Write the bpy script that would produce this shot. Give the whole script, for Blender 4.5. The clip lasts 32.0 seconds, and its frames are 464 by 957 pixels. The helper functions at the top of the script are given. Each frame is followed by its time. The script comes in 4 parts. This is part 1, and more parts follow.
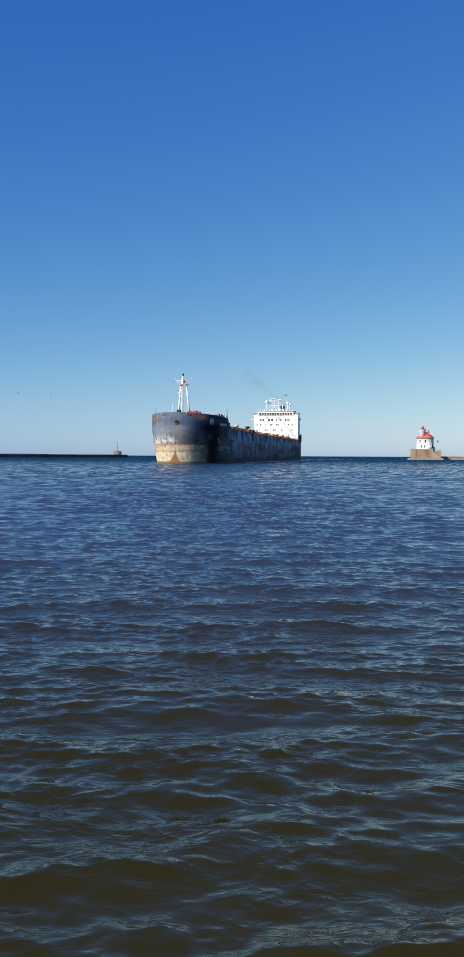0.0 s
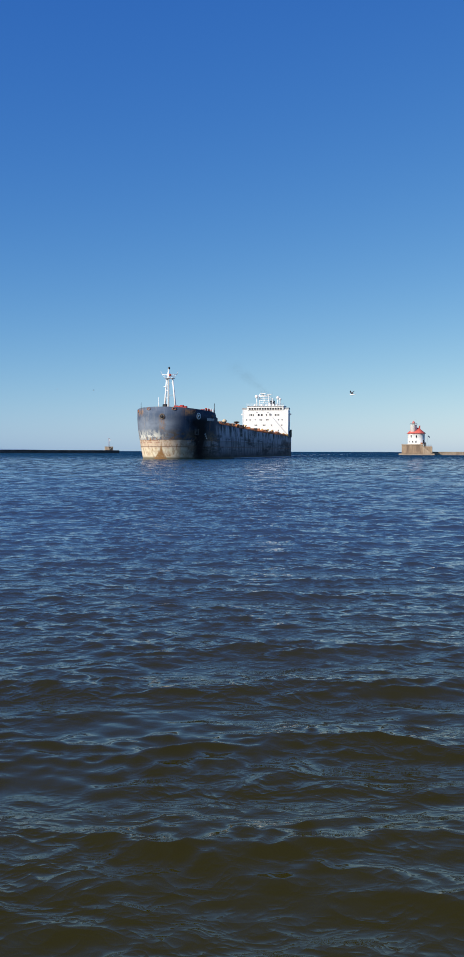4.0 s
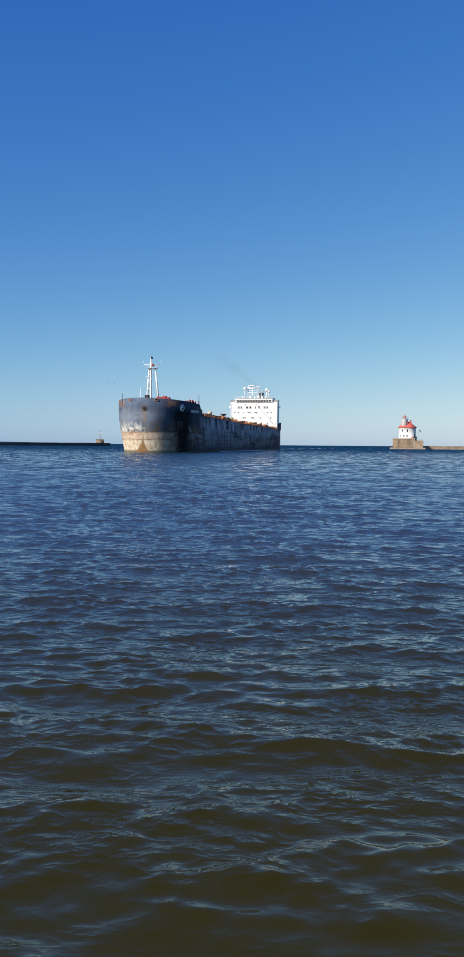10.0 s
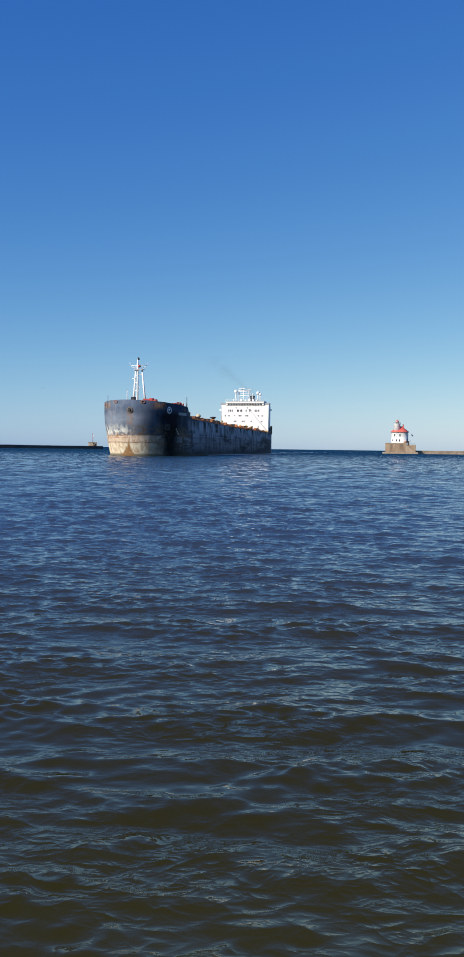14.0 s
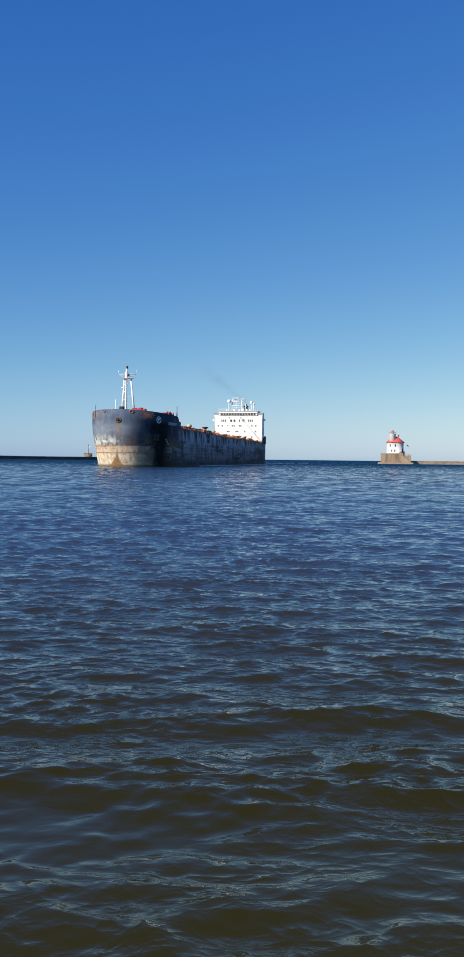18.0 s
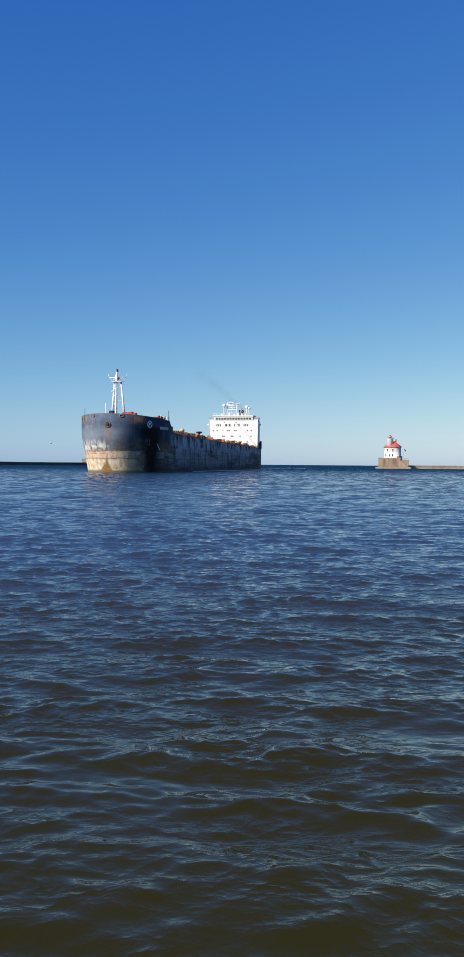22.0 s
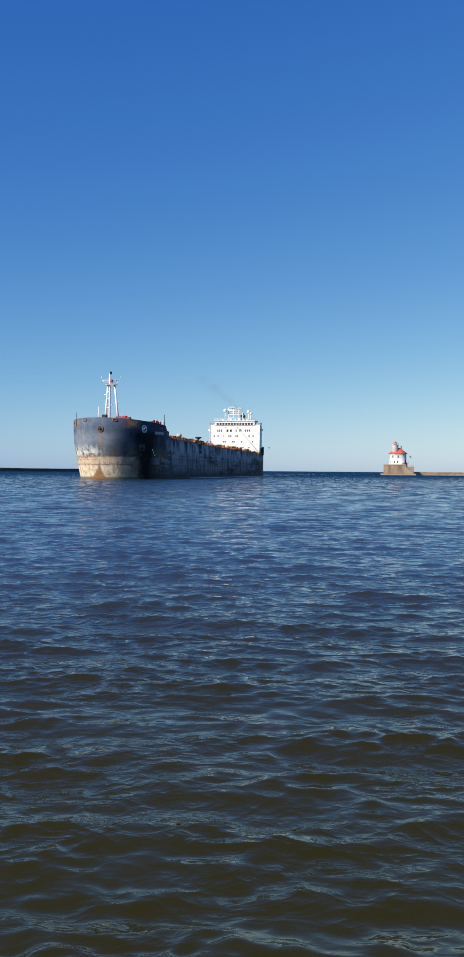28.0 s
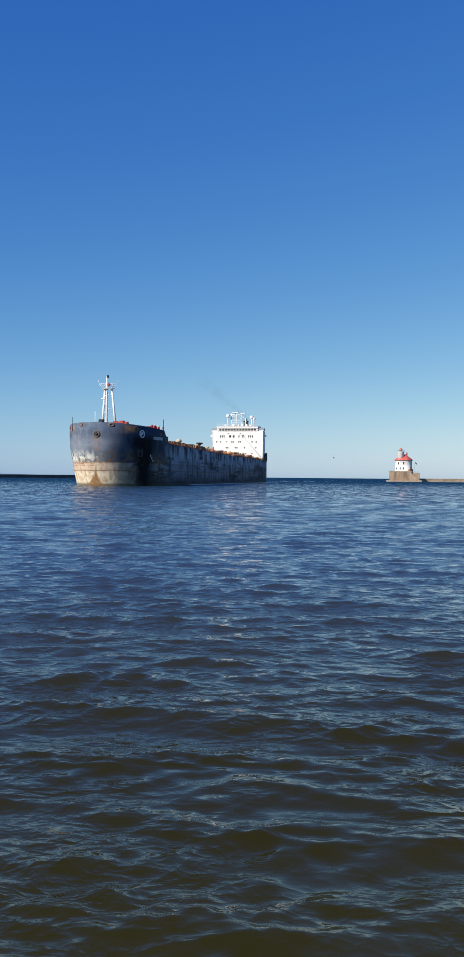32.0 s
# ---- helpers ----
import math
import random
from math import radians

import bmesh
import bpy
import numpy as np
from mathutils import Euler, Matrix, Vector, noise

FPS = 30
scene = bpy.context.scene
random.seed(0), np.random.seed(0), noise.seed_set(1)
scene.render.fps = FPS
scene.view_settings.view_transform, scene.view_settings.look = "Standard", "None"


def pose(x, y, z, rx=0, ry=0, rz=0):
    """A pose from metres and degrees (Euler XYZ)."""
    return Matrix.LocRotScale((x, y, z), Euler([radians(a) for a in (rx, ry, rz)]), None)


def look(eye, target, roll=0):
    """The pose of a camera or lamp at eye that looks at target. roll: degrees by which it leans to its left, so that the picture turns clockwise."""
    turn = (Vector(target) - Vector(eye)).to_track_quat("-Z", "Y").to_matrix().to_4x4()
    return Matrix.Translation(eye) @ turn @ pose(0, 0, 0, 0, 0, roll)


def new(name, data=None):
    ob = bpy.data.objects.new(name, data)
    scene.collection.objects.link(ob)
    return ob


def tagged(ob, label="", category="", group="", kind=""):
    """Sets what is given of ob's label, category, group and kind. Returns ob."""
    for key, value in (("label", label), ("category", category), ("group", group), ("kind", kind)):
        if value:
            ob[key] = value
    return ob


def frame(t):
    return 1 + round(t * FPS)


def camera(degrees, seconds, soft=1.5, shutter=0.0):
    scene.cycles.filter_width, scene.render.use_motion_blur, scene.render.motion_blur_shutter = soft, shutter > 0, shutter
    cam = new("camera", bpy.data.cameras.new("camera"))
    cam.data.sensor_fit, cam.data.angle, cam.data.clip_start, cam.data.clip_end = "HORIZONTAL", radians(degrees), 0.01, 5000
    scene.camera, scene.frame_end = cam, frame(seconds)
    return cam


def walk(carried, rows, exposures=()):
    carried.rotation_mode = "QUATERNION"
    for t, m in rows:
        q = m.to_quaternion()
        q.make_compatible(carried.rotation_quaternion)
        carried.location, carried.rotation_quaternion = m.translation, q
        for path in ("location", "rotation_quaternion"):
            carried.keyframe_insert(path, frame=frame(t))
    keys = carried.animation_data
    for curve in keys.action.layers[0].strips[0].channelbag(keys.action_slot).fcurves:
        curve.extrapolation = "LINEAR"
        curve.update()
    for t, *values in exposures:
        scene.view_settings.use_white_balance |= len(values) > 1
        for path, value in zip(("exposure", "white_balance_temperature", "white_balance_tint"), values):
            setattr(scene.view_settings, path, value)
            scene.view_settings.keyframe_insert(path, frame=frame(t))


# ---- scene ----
cam = camera(30.37, 32.0, soft=1.2)
EYE = (0.0, 0.0, 2.4)
walk(cam, [
    (0, pose(*EYE, 88.460, -0.262, 0.000)), (0.5, pose(*EYE, 88.420, -0.256, 0.075)), (1, pose(*EYE, 88.381, -0.246, 0.120)),
    (1.5, pose(*EYE, 88.360, -0.231, 0.163)), (2, pose(*EYE, 88.324, -0.210, 0.111)), (2.5, pose(*EYE, 88.273, -0.185, -0.007)),
    (3, pose(*EYE, 88.249, -0.167, -0.186)), (3.5, pose(*EYE, 88.208, -0.171, -0.421)), (5.5, pose(*EYE, 88.044, -0.261, -0.722)),
    (6, pose(*EYE, 88.004, -0.235, -0.776)), (6.5, pose(*EYE, 87.947, -0.220, -0.795)), (7, pose(*EYE, 87.889, -0.235, -0.891)),
    (7.5, pose(*EYE, 87.872, -0.282, -0.910)), (8, pose(*EYE, 87.857, -0.349, -0.963)), (8.5, pose(*EYE, 87.826, -0.413, -1.004)),
    (9, pose(*EYE, 87.797, -0.453, -1.031)), (9.5, pose(*EYE, 87.769, -0.469, -1.088)), (10, pose(*EYE, 87.716, -0.472, -1.148)),
    (10.5, pose(*EYE, 87.701, -0.481, -1.209)), (11, pose(*EYE, 87.645, -0.513, -1.268)), (11.5, pose(*EYE, 87.626, -0.576, -1.315)),
    (12, pose(*EYE, 87.605, -0.655, -1.391)), (12.5, pose(*EYE, 87.551, -0.723, -1.454)), (13, pose(*EYE, 87.586, -0.760, -1.514)),
    (13.5, pose(*EYE, 87.591, -0.766, -1.575)), (14, pose(*EYE, 87.969, -0.757, -1.632)), (14.5, pose(*EYE, 88.053, -0.753, -1.690)),
    (16.5, pose(*EYE, 88.479, -0.713, -1.807)), (17, pose(*EYE, 88.545, -0.703, -1.860)), (17.5, pose(*EYE, 88.612, -0.679, -1.872)),
    (18, pose(*EYE, 88.682, -0.639, -1.924)), (18.5, pose(*EYE, 88.755, -0.593, -1.978)), (19, pose(*EYE, 88.817, -0.556, -1.984)),
    (19.5, pose(*EYE, 88.834, -0.534, -1.984)), (20, pose(*EYE, 88.892, -0.524, -1.983)), (20.5, pose(*EYE, 88.955, -0.518, -1.989)),
    (21, pose(*EYE, 89.014, -0.509, -2.036)), (21.5, pose(*EYE, 89.025, -0.487, -2.047)), (22, pose(*EYE, 89.033, -0.446, -2.079)),
    (22.5, pose(*EYE, 89.043, -0.391, -2.098)), (23, pose(*EYE, 89.051, -0.346, -2.100)), (23.5, pose(*EYE, 89.059, -0.337, -2.099)),
    (24, pose(*EYE, 89.103, -0.371, -2.093)), (24.5, pose(*EYE, 89.099, -0.430, -2.041)), (25, pose(*EYE, 89.089, -0.485, -1.988)),
    (25.5, pose(*EYE, 89.084, -0.504, -1.982)), (27.5, pose(*EYE, 89.384, -0.464, -1.798)), (28, pose(*EYE, 89.460, -0.488, -1.739)),
    (28.5, pose(*EYE, 89.517, -0.522, -1.678)), (29, pose(*EYE, 89.572, -0.541, -1.618)), (29.5, pose(*EYE, 89.599, -0.542, -1.558)),
    (30, pose(*EYE, 89.639, -0.540, -1.502)), (30.5, pose(*EYE, 89.705, -0.550, -1.489)), (31, pose(*EYE, 89.813, -0.568, -1.436)),
    (31.5, pose(*EYE, 89.875, -0.570, -1.382)), (32, pose(*EYE, 89.889, -0.533, -1.375)),
], exposures=[(0, 0.0), (32, 0.0)])

# ---- light ----
SUN_ELEVATION, SUN_AZIMUTH = 30.0, 231.0  # azimuth clockwise from +y, behind the camera and to its left
world = bpy.data.worlds.new("world")
scene.world = world
world.use_nodes = True
wn = world.node_tree
sky = wn.nodes.new("ShaderNodeTexSky")
sky.sky_type, sky.sun_disc = "NISHITA", False
sky.sun_elevation, sky.sun_rotation = radians(SUN_ELEVATION), radians(SUN_AZIMUTH)
sky.altitude, sky.air_density, sky.dust_density, sky.ozone_density = 200, 1.0, 0.3, 3.0
# clear northern air: the horizon pale, the zenith a deep blue
split, join = wn.nodes.new("ShaderNodeSeparateColor"), wn.nodes.new("ShaderNodeCombineColor")
wn.links.new(sky.outputs[0], split.inputs[0])
for k, (other, gain, power) in enumerate(((1, 0.226, 1.63), (1, 0.925, 1.03), (1, 3.64, 0.435))):
    p, g, half = (wn.nodes.new("ShaderNodeMath") for _ in range(3))
    half.operation = "MULTIPLY_ADD"
    soft_, whole = wn.nodes.new("ShaderNodeMath"), split.outputs[k]
    soft_.operation = "MULTIPLY"
    soft_.inputs[1].default_value = half.inputs[1].default_value = 0.5
    wn.links.new(split.outputs[other], soft_.inputs[0])
    wn.links.new(whole, half.inputs[0])
    wn.links.new(soft_.outputs[0], half.inputs[2])
    p.operation, g.operation = "POWER", "MULTIPLY"
    p.inputs[1].default_value, g.inputs[1].default_value = power, gain
    wn.links.new(half.outputs[0], p.inputs[0])
    wn.links.new(p.outputs[0], g.inputs[0])
    wn.links.new(g.outputs[0], join.inputs[k])
wn.links.new(join.outputs[0], wn.nodes["Background"].inputs[0])
wn.nodes["Background"].inputs[1].default_value = 0.09

sun = new("sun", bpy.data.lights.new("sun", "SUN"))
sun.data.energy, sun.data.angle, sun.data.color = 5.0, radians(0.5), (1.0, 0.93, 0.83)
az, el = radians(SUN_AZIMUTH), radians(SUN_ELEVATION)
SUN_FROM = Vector((math.sin(az) * math.cos(el), math.cos(az) * math.cos(el), math.sin(el)))
sun.matrix_world = look(SUN_FROM * 50, (0, 0, 0))


# ---- materials ----
def mat(name, rough=0.6, metal=0.0):
    m = bpy.data.materials.new(name)
    m.use_nodes = True
    b = m.node_tree.nodes["Principled BSDF"]
    b.inputs["Roughness"].default_value, b.inputs["Metallic"].default_value = rough, metal
    return m, m.node_tree, b


def node(nt, kind, **inputs):
    n = nt.nodes.new(kind)
    for k, v in inputs.items():
        n.inputs[k.replace("_", " ")].default_value = v
    return n


def coords(nt, scale=(1, 1, 1), move=(0, 0, 0)):
    tc = nt.nodes.new("ShaderNodeTexCoord")
    mp = nt.nodes.new("ShaderNodeMapping")
    mp.inputs["Scale"].default_value, mp.inputs["Location"].default_value = scale, move
    nt.links.new(tc.outputs["Object"], mp.inputs["Vector"])
    return mp.outputs[0]


def noise_tex(nt, scale, detail=4.0, rough=0.55, stretch=(1, 1, 1), move=(0, 0, 0)):
    n = node(nt, "ShaderNodeTexNoise", Scale=scale, Detail=detail, Roughness=rough)
    nt.links.new(coords(nt, stretch, move), n.inputs["Vector"])
    return n.outputs["Fac"]


def ramp(nt, fac, stops):
    r = nt.nodes.new("ShaderNodeValToRGB")
    e = r.color_ramp.elements
    while len(e) < len(stops):
        e.new(0.5)
    for el_, (p, c) in zip(e, stops):
        el_.position, el_.color = p, (*c, 1) if not isinstance(c, (int, float)) else (c, c, c, 1)
    nt.links.new(fac, r.inputs["Fac"])
    return r.outputs["Color"]


def mix(nt, fac, a, b, mode="MIX"):
    n = nt.nodes.new("ShaderNodeMix")
    n.data_type, n.blend_type = "RGBA", mode
    for sock, v in ((n.inputs[0], fac), (n.inputs[6], a), (n.inputs[7], b)):
        if isinstance(v, bpy.types.NodeSocket):
            nt.links.new(v, sock)
        elif isinstance(v, tuple):
            sock.default_value = (*v, 1)
        else:
            sock.default_value = v
    return n.outputs[2]


def calc(nt, op, a, b=0.0, c=0.0):
    n = nt.nodes.new("ShaderNodeMath")
    n.operation = op
    for sock, v in zip(n.inputs, (a, b, c)):
        if isinstance(v, bpy.types.NodeSocket):
            nt.links.new(v, sock)
        else:
            sock.default_value = v
    return n.outputs[0]


def band(nt, v, lo, hi, soft=0.3):
    """1 where v lies between lo and hi."""
    def step(edge, flip):
        m = nt.nodes.new("ShaderNodeMapRange")
        m.inputs[1].default_value, m.inputs[2].default_value = edge - soft, edge + soft
        m.inputs[3].default_value, m.inputs[4].default_value = (1, 0) if flip else (0, 1)
        nt.links.new(v, m.inputs[0])
        return m.outputs[0]
    return calc(nt, "MULTIPLY", step(lo, False), step(hi, True))


def bump(nt, bsdf, height, strength=0.3, distance=0.02):
    b = node(nt, "ShaderNodeBump", Strength=strength, Distance=distance)
    nt.links.new(height, b.inputs["Height"])
    nt.links.new(b.outputs[0], bsdf.inputs["Normal"])


def worn(name, base, other, scale=0.8, rough=0.6, metal=0.0, lo=0.45, hi=0.75, relief=0.2, stretch=(1, 1, 1), vary=0.0):
    """Paint or stone: base colour with patches of another, fine grain and relief."""
    m, nt, b = mat(name, rough, metal)
    patch = ramp(nt, noise_tex(nt, scale, 6, 0.6, stretch), [(lo, 0.0), (hi, 1.0)])
    grain = ramp(nt, noise_tex(nt, scale * 9, 4, 0.6), [(0.3, 0.8), (0.7, 1.15)])
    col = mix(nt, 1.0, mix(nt, patch, base, other), grain, "MULTIPLY")
    if vary:
        oi = nt.nodes.new("ShaderNodeObjectInfo")
        col = mix(nt, 1.0, col, ramp(nt, oi.outputs["Random"], [(0, 1 - vary), (1, 1 + vary)]), "MULTIPLY")
    nt.links.new(col, b.inputs["Base Color"])
    bump(nt, b, noise_tex(nt, scale * 6, 5, 0.6), relief)
    return m


WHITE = worn("white_paint", (0.80, 0.80, 0.78), (0.66, 0.64, 0.60), 0.35, 0.5, lo=0.55, hi=0.85, relief=0.03)
MAST_WHITE = worn("mast_white", (0.84, 0.84, 0.83), (0.66, 0.62, 0.56), 0.9, 0.5, lo=0.62, hi=0.85)
DARK_GLASS, _nt, _b = mat("dark_glass", 0.08)
_b.inputs["Base Color"].default_value = (0.012, 0.014, 0.018, 1)
BLACK = worn("black_paint", (0.014, 0.014, 0.016), (0.035, 0.028, 0.022), 0.9, 0.55)
RUST = worn("rusty_steel", (0.28, 0.095, 0.045), (0.42, 0.19, 0.08), 0.7, 0.8, lo=0.4, hi=0.65, vary=0.25)
ORANGE = worn("orange_brown_paint", (0.58, 0.20, 0.06), (0.30, 0.10, 0.05), 0.5, 0.7, vary=0.3)
YELLOW = worn("yellow_paint", (0.60, 0.40, 0.10), (0.34, 0.17, 0.06), 0.6, 0.6)
RED = worn("red_paint", (0.42, 0.045, 0.035), (0.22, 0.05, 0.04), 0.7, 0.55)
GREY = worn("grey_paint", (0.30, 0.31, 0.32), (0.20, 0.17, 0.14), 0.6, 0.55)
CREAM = worn("cream_paint", (0.66, 0.55, 0.36), (0.48, 0.34, 0.20), 0.6, 0.6)
DULL_STEEL = worn("dull_steel", (0.12, 0.105, 0.09), (0.20, 0.10, 0.05), 1.2, 0.7)
PALE_GREY = worn("pale_grey_paint", (0.48, 0.48, 0.48), (0.34, 0.32, 0.30), 0.6, 0.55)
ROOF_RED = worn("red_roofing", (0.66, 0.12, 0.085), (0.50, 0.09, 0.07), 0.9, 0.6)
LIGHT_WALL = worn("lighthouse_white", (0.82, 0.81, 0.78), (0.66, 0.60, 0.52), 0.25, 0.7, lo=0.55, hi=0.85)
CONCRETE = worn("weathered_concrete", (0.43, 0.33, 0.235), (0.27, 0.195, 0.135), 0.35, 0.9, relief=0.5, lo=0.4, hi=0.7, vary=0.12)
STAINED = worn("stained_masonry", (0.38, 0.27, 0.175), (0.19, 0.13, 0.09), 0.4, 0.9, relief=0.5, lo=0.38, hi=0.66, stretch=(1, 1, 0.25))
DARK_CONCRETE = worn("wet_dark_concrete", (0.10, 0.085, 0.075), (0.05, 0.042, 0.038), 0.3, 0.9, relief=0.5, vary=0.2)
FLAG_BLUE = worn("blue_cloth", (0.08, 0.13, 0.22), (0.22, 0.26, 0.32), 1.5, 0.8)
HILL = worn("hazy_woodland", (0.20, 0.29, 0.38), (0.17, 0.25, 0.34), 0.004, 1.0)
FOAM = worn("foam", (0.72, 0.75, 0.76), (0.5, 0.56, 0.6), 1.2, 0.8)


def hull_paint():
    """Faded navy above the boot line, scraped tan primer below it, with rust runs."""
    m, nt, b = mat("hull_paint", 0.6)
    b.inputs["Specular IOR Level"].default_value = 0.03
    tc = nt.nodes.new("ShaderNodeTexCoord")
    sep = nt.nodes.new("ShaderNodeSeparateXYZ")
    nt.links.new(tc.outputs["Object"], sep.inputs[0])
    x, y, z = sep.outputs
    wob = noise_tex(nt, 0.5, 4, 0.6)
    big = noise_tex(nt, 0.12, 5, 0.6)
    streak = noise_tex(nt, 0.5, 6, 0.7, (1, 1, 0.22))
    blot = noise_tex(nt, 0.16, 6, 0.68, (1, 0.6, 1.6), (5, 3, 1))
    fine = noise_tex(nt, 2.5, 5, 0.65, (1, 1, 0.25))
    navy = mix(nt, ramp(nt, big, [(0.4, 0.0), (0.6, 1.0)]), (0.090, 0.120, 0.175), (0.150, 0.180, 0.235))
    navy = mix(nt, ramp(nt, streak, [(0.46, 0.0), (0.62, 0.75)]), navy, (0.20, 0.22, 0.25))
    navy = mix(nt, ramp(nt, blot, [(0.5, 0.0), (0.62, 0.6)]), navy, (0.055, 0.075, 0.11))
    # a pale, broken sheen of sunlight painted over the middle of the bow
    bow_sheen = calc(nt, "MULTIPLY", calc(nt, "MULTIPLY", band(nt, z, 7.4, 11.6, 1.2), band(nt, x, -9.0, 5.5, 3.0)), ramp(nt, noise_tex(nt, 0.22, 5, 0.6, (1, 1, 1.8), (8, 2, 5)), [(0.36, 0.1), (0.60, 0.8)]))
    navy = mix(nt, bow_sheen, navy, (0.25, 0.285, 0.34))
    # ice-rubbed and faded round the stem; the right shoulder's shade painted as deeper navy
    navy = mix(nt, calc(nt, "MULTIPLY", band(nt, x, 5.2, 30, 3.2), 0.9), navy, mix(nt, streak, (0.016, 0.024, 0.042), (0.045, 0.057, 0.082)))
    # midship and aft plating: rubbed grey with dark blotches and runs from the deck
    aft = band(nt, calc(nt, "ADD", y, calc(nt, "MULTIPLY", calc(nt, "SUBTRACT", big, 0.5), 16.0)), 21, 400, 5)
    run2 = noise_tex(nt, 0.24, 6, 0.7, (1, 1, 0.3), (1, 4, 2))
    blot2 = noise_tex(nt, 0.085, 6, 0.7, (1, 1, 2.2), (2, 0, 7))
    grey = mix(nt, ramp(nt, run2, [(0.43, 0.0), (0.60, 1.0)]), (0.012, 0.016, 0.030), (0.18, 0.20, 0.24))
    grey = mix(nt, ramp(nt, blot2, [(0.42, 0.0), (0.56, 0.9)]), grey, (0.032, 0.040, 0.056))
    grey = mix(nt, ramp(nt, blot, [(0.50, 0.0), (0.60, 0.85)]), grey, (0.010, 0.011, 0.014))
    grey = mix(nt, calc(nt, "MULTIPLY", band(nt, z, 6.9, 10.3, 0.7), ramp(nt, run2, [(0.46, 0.0), (0.53, 0.9)])), grey, (0.44, 0.46, 0.50))
    grey = mix(nt, calc(nt, "MULTIPLY", band(nt, z, 5.0, 12, 1.5), ramp(nt, streak, [(0.53, 0.0), (0.60, 0.9)])), grey, (0.012, 0.013, 0.016))
    rub = calc(nt, "MULTIPLY", band(nt, z, 2.0, 8.2, 1.2), ramp(nt, noise_tex(nt, 0.16, 7, 0.7, (1, 0.3, 2.2), (9, 2, 4)), [(0.45, 0.0), (0.53, 0.9)]))
    rub = calc(nt, "MULTIPLY", rub, ramp(nt, streak, [(0.42, 0.15), (0.52, 1.0)]))
    grey = mix(nt, rub, grey, (0.34, 0.36, 0.40))
    navy = mix(nt, aft, navy, grey)
    zw = calc(nt, "ADD", z, calc(nt, "MULTIPLY", calc(nt, "SUBTRACT", wob, 0.5), 0.5))
    # scraped patches just over the boot line at the bow
    scr = calc(nt, "MULTIPLY", band(nt, zw, 5.4, 7.8, 0.9), calc(nt, "MULTIPLY", band(nt, x, -13, 0.5, 2), band(nt, y, -2, 14, 3)))
    scr = calc(nt, "MULTIPLY", scr, ramp(nt, noise_tex(nt, 0.45, 6, 0.7, (1, 1, 0.6), (3, 0, 2)), [(0.44, 0.0), (0.52, 1.0)]))
    navy = mix(nt, scr, navy, (0.68, 0.66, 0.59))
    belt = calc(nt, "MULTIPLY", band(nt, zw, 5.4, 8.0, 0.8), calc(nt, "MULTIPLY", band(nt, x, 1.5, 30, 2.0), band(nt, y, -2, 20, 3)))
    belt = calc(nt, "MULTIPLY", belt, ramp(nt, noise_tex(nt, 0.5, 6, 0.7, (0.6, 0.6, 1.6), (7, 1, 3)), [(0.42, 0.0), (0.52, 0.95)]))
    navy = mix(nt, belt, navy, mix(nt, fine, (0.035, 0.028, 0.024), (0.26, 0.19, 0.12)))
    tan = mix(nt, ramp(nt, wob, [(0.44, 0.0), (0.6, 1.0)]), (0.84, 0.72, 0.52), (0.62, 0.45, 0.29))
    tan = mix(nt, ramp(nt, streak, [(0.48, 0.0), (0.6, 0.8)]), tan, (0.88, 0.81, 0.65))
    tan = mix(nt, calc(nt, "MULTIPLY", band(nt, zw, 3.2, 5.8, 0.25), 0.55), tan, (0.64, 0.45, 0.33))
    # thin weeps running down the primer, and a scuffed reddish line along its top
    weeps = calc(nt, "MULTIPLY", ramp(nt, noise_tex(nt, 1.3, 4, 0.6, (1, 1, 0.08), (2, 6, 0)), [(0.54, 0.0), (0.66, 0.7)]), band(nt, zw, 0.4, 5.0, 0.6))
    tan = mix(nt, weeps, tan, (0.40, 0.21, 0.10))
    scuff = calc(nt, "MULTIPLY", calc(nt, "MAXIMUM", band(nt, zw, 4.75, 4.95, 0.07), band(nt, zw, 5.25, 5.45, 0.07)), ramp(nt, noise_tex(nt, 1.1, 3, 0.6), [(0.46, 0.0), (0.54, 0.8)]))
    tan = mix(nt, calc(nt, "MULTIPLY", scuff, band(nt, x, -20, 3, 2)), tan, (0.34, 0.10, 0.08))
    # lower right side: smeared dirt, with the side's shade darkened into the colour
    smear = noise_tex(nt, 0.3, 6, 0.65, (0.5, 0.25, 2.4), (4, 1, 0))
    low = mix(nt, ramp(nt, smear, [(0.42, 0.0), (0.62, 1.0)]), (0.030, 0.026, 0.024), (0.12, 0.095, 0.075))
    low = mix(nt, aft, low, mix(nt, ramp(nt, blot2, [(0.42, 0.0), (0.58, 1.0)]), (0.060, 0.072, 0.092), (0.020, 0.026, 0.040)))
    low = mix(nt, calc(nt, "MULTIPLY", rub, 0.7), low, (0.33, 0.34, 0.36))
    gx = calc(nt, "ADD", x, calc(nt, "MULTIPLY", calc(nt, "SUBTRACT", noise_tex(nt, 0.35, 5, 0.65, (1, 1, 1.6)), 0.5), 4.0))
    # dirt and painted shade together, past the turn of the bow
    grime_shade = calc(nt, "MULTIPLY", band(nt, gx, 5.4, 30, 2.8), 0.96)
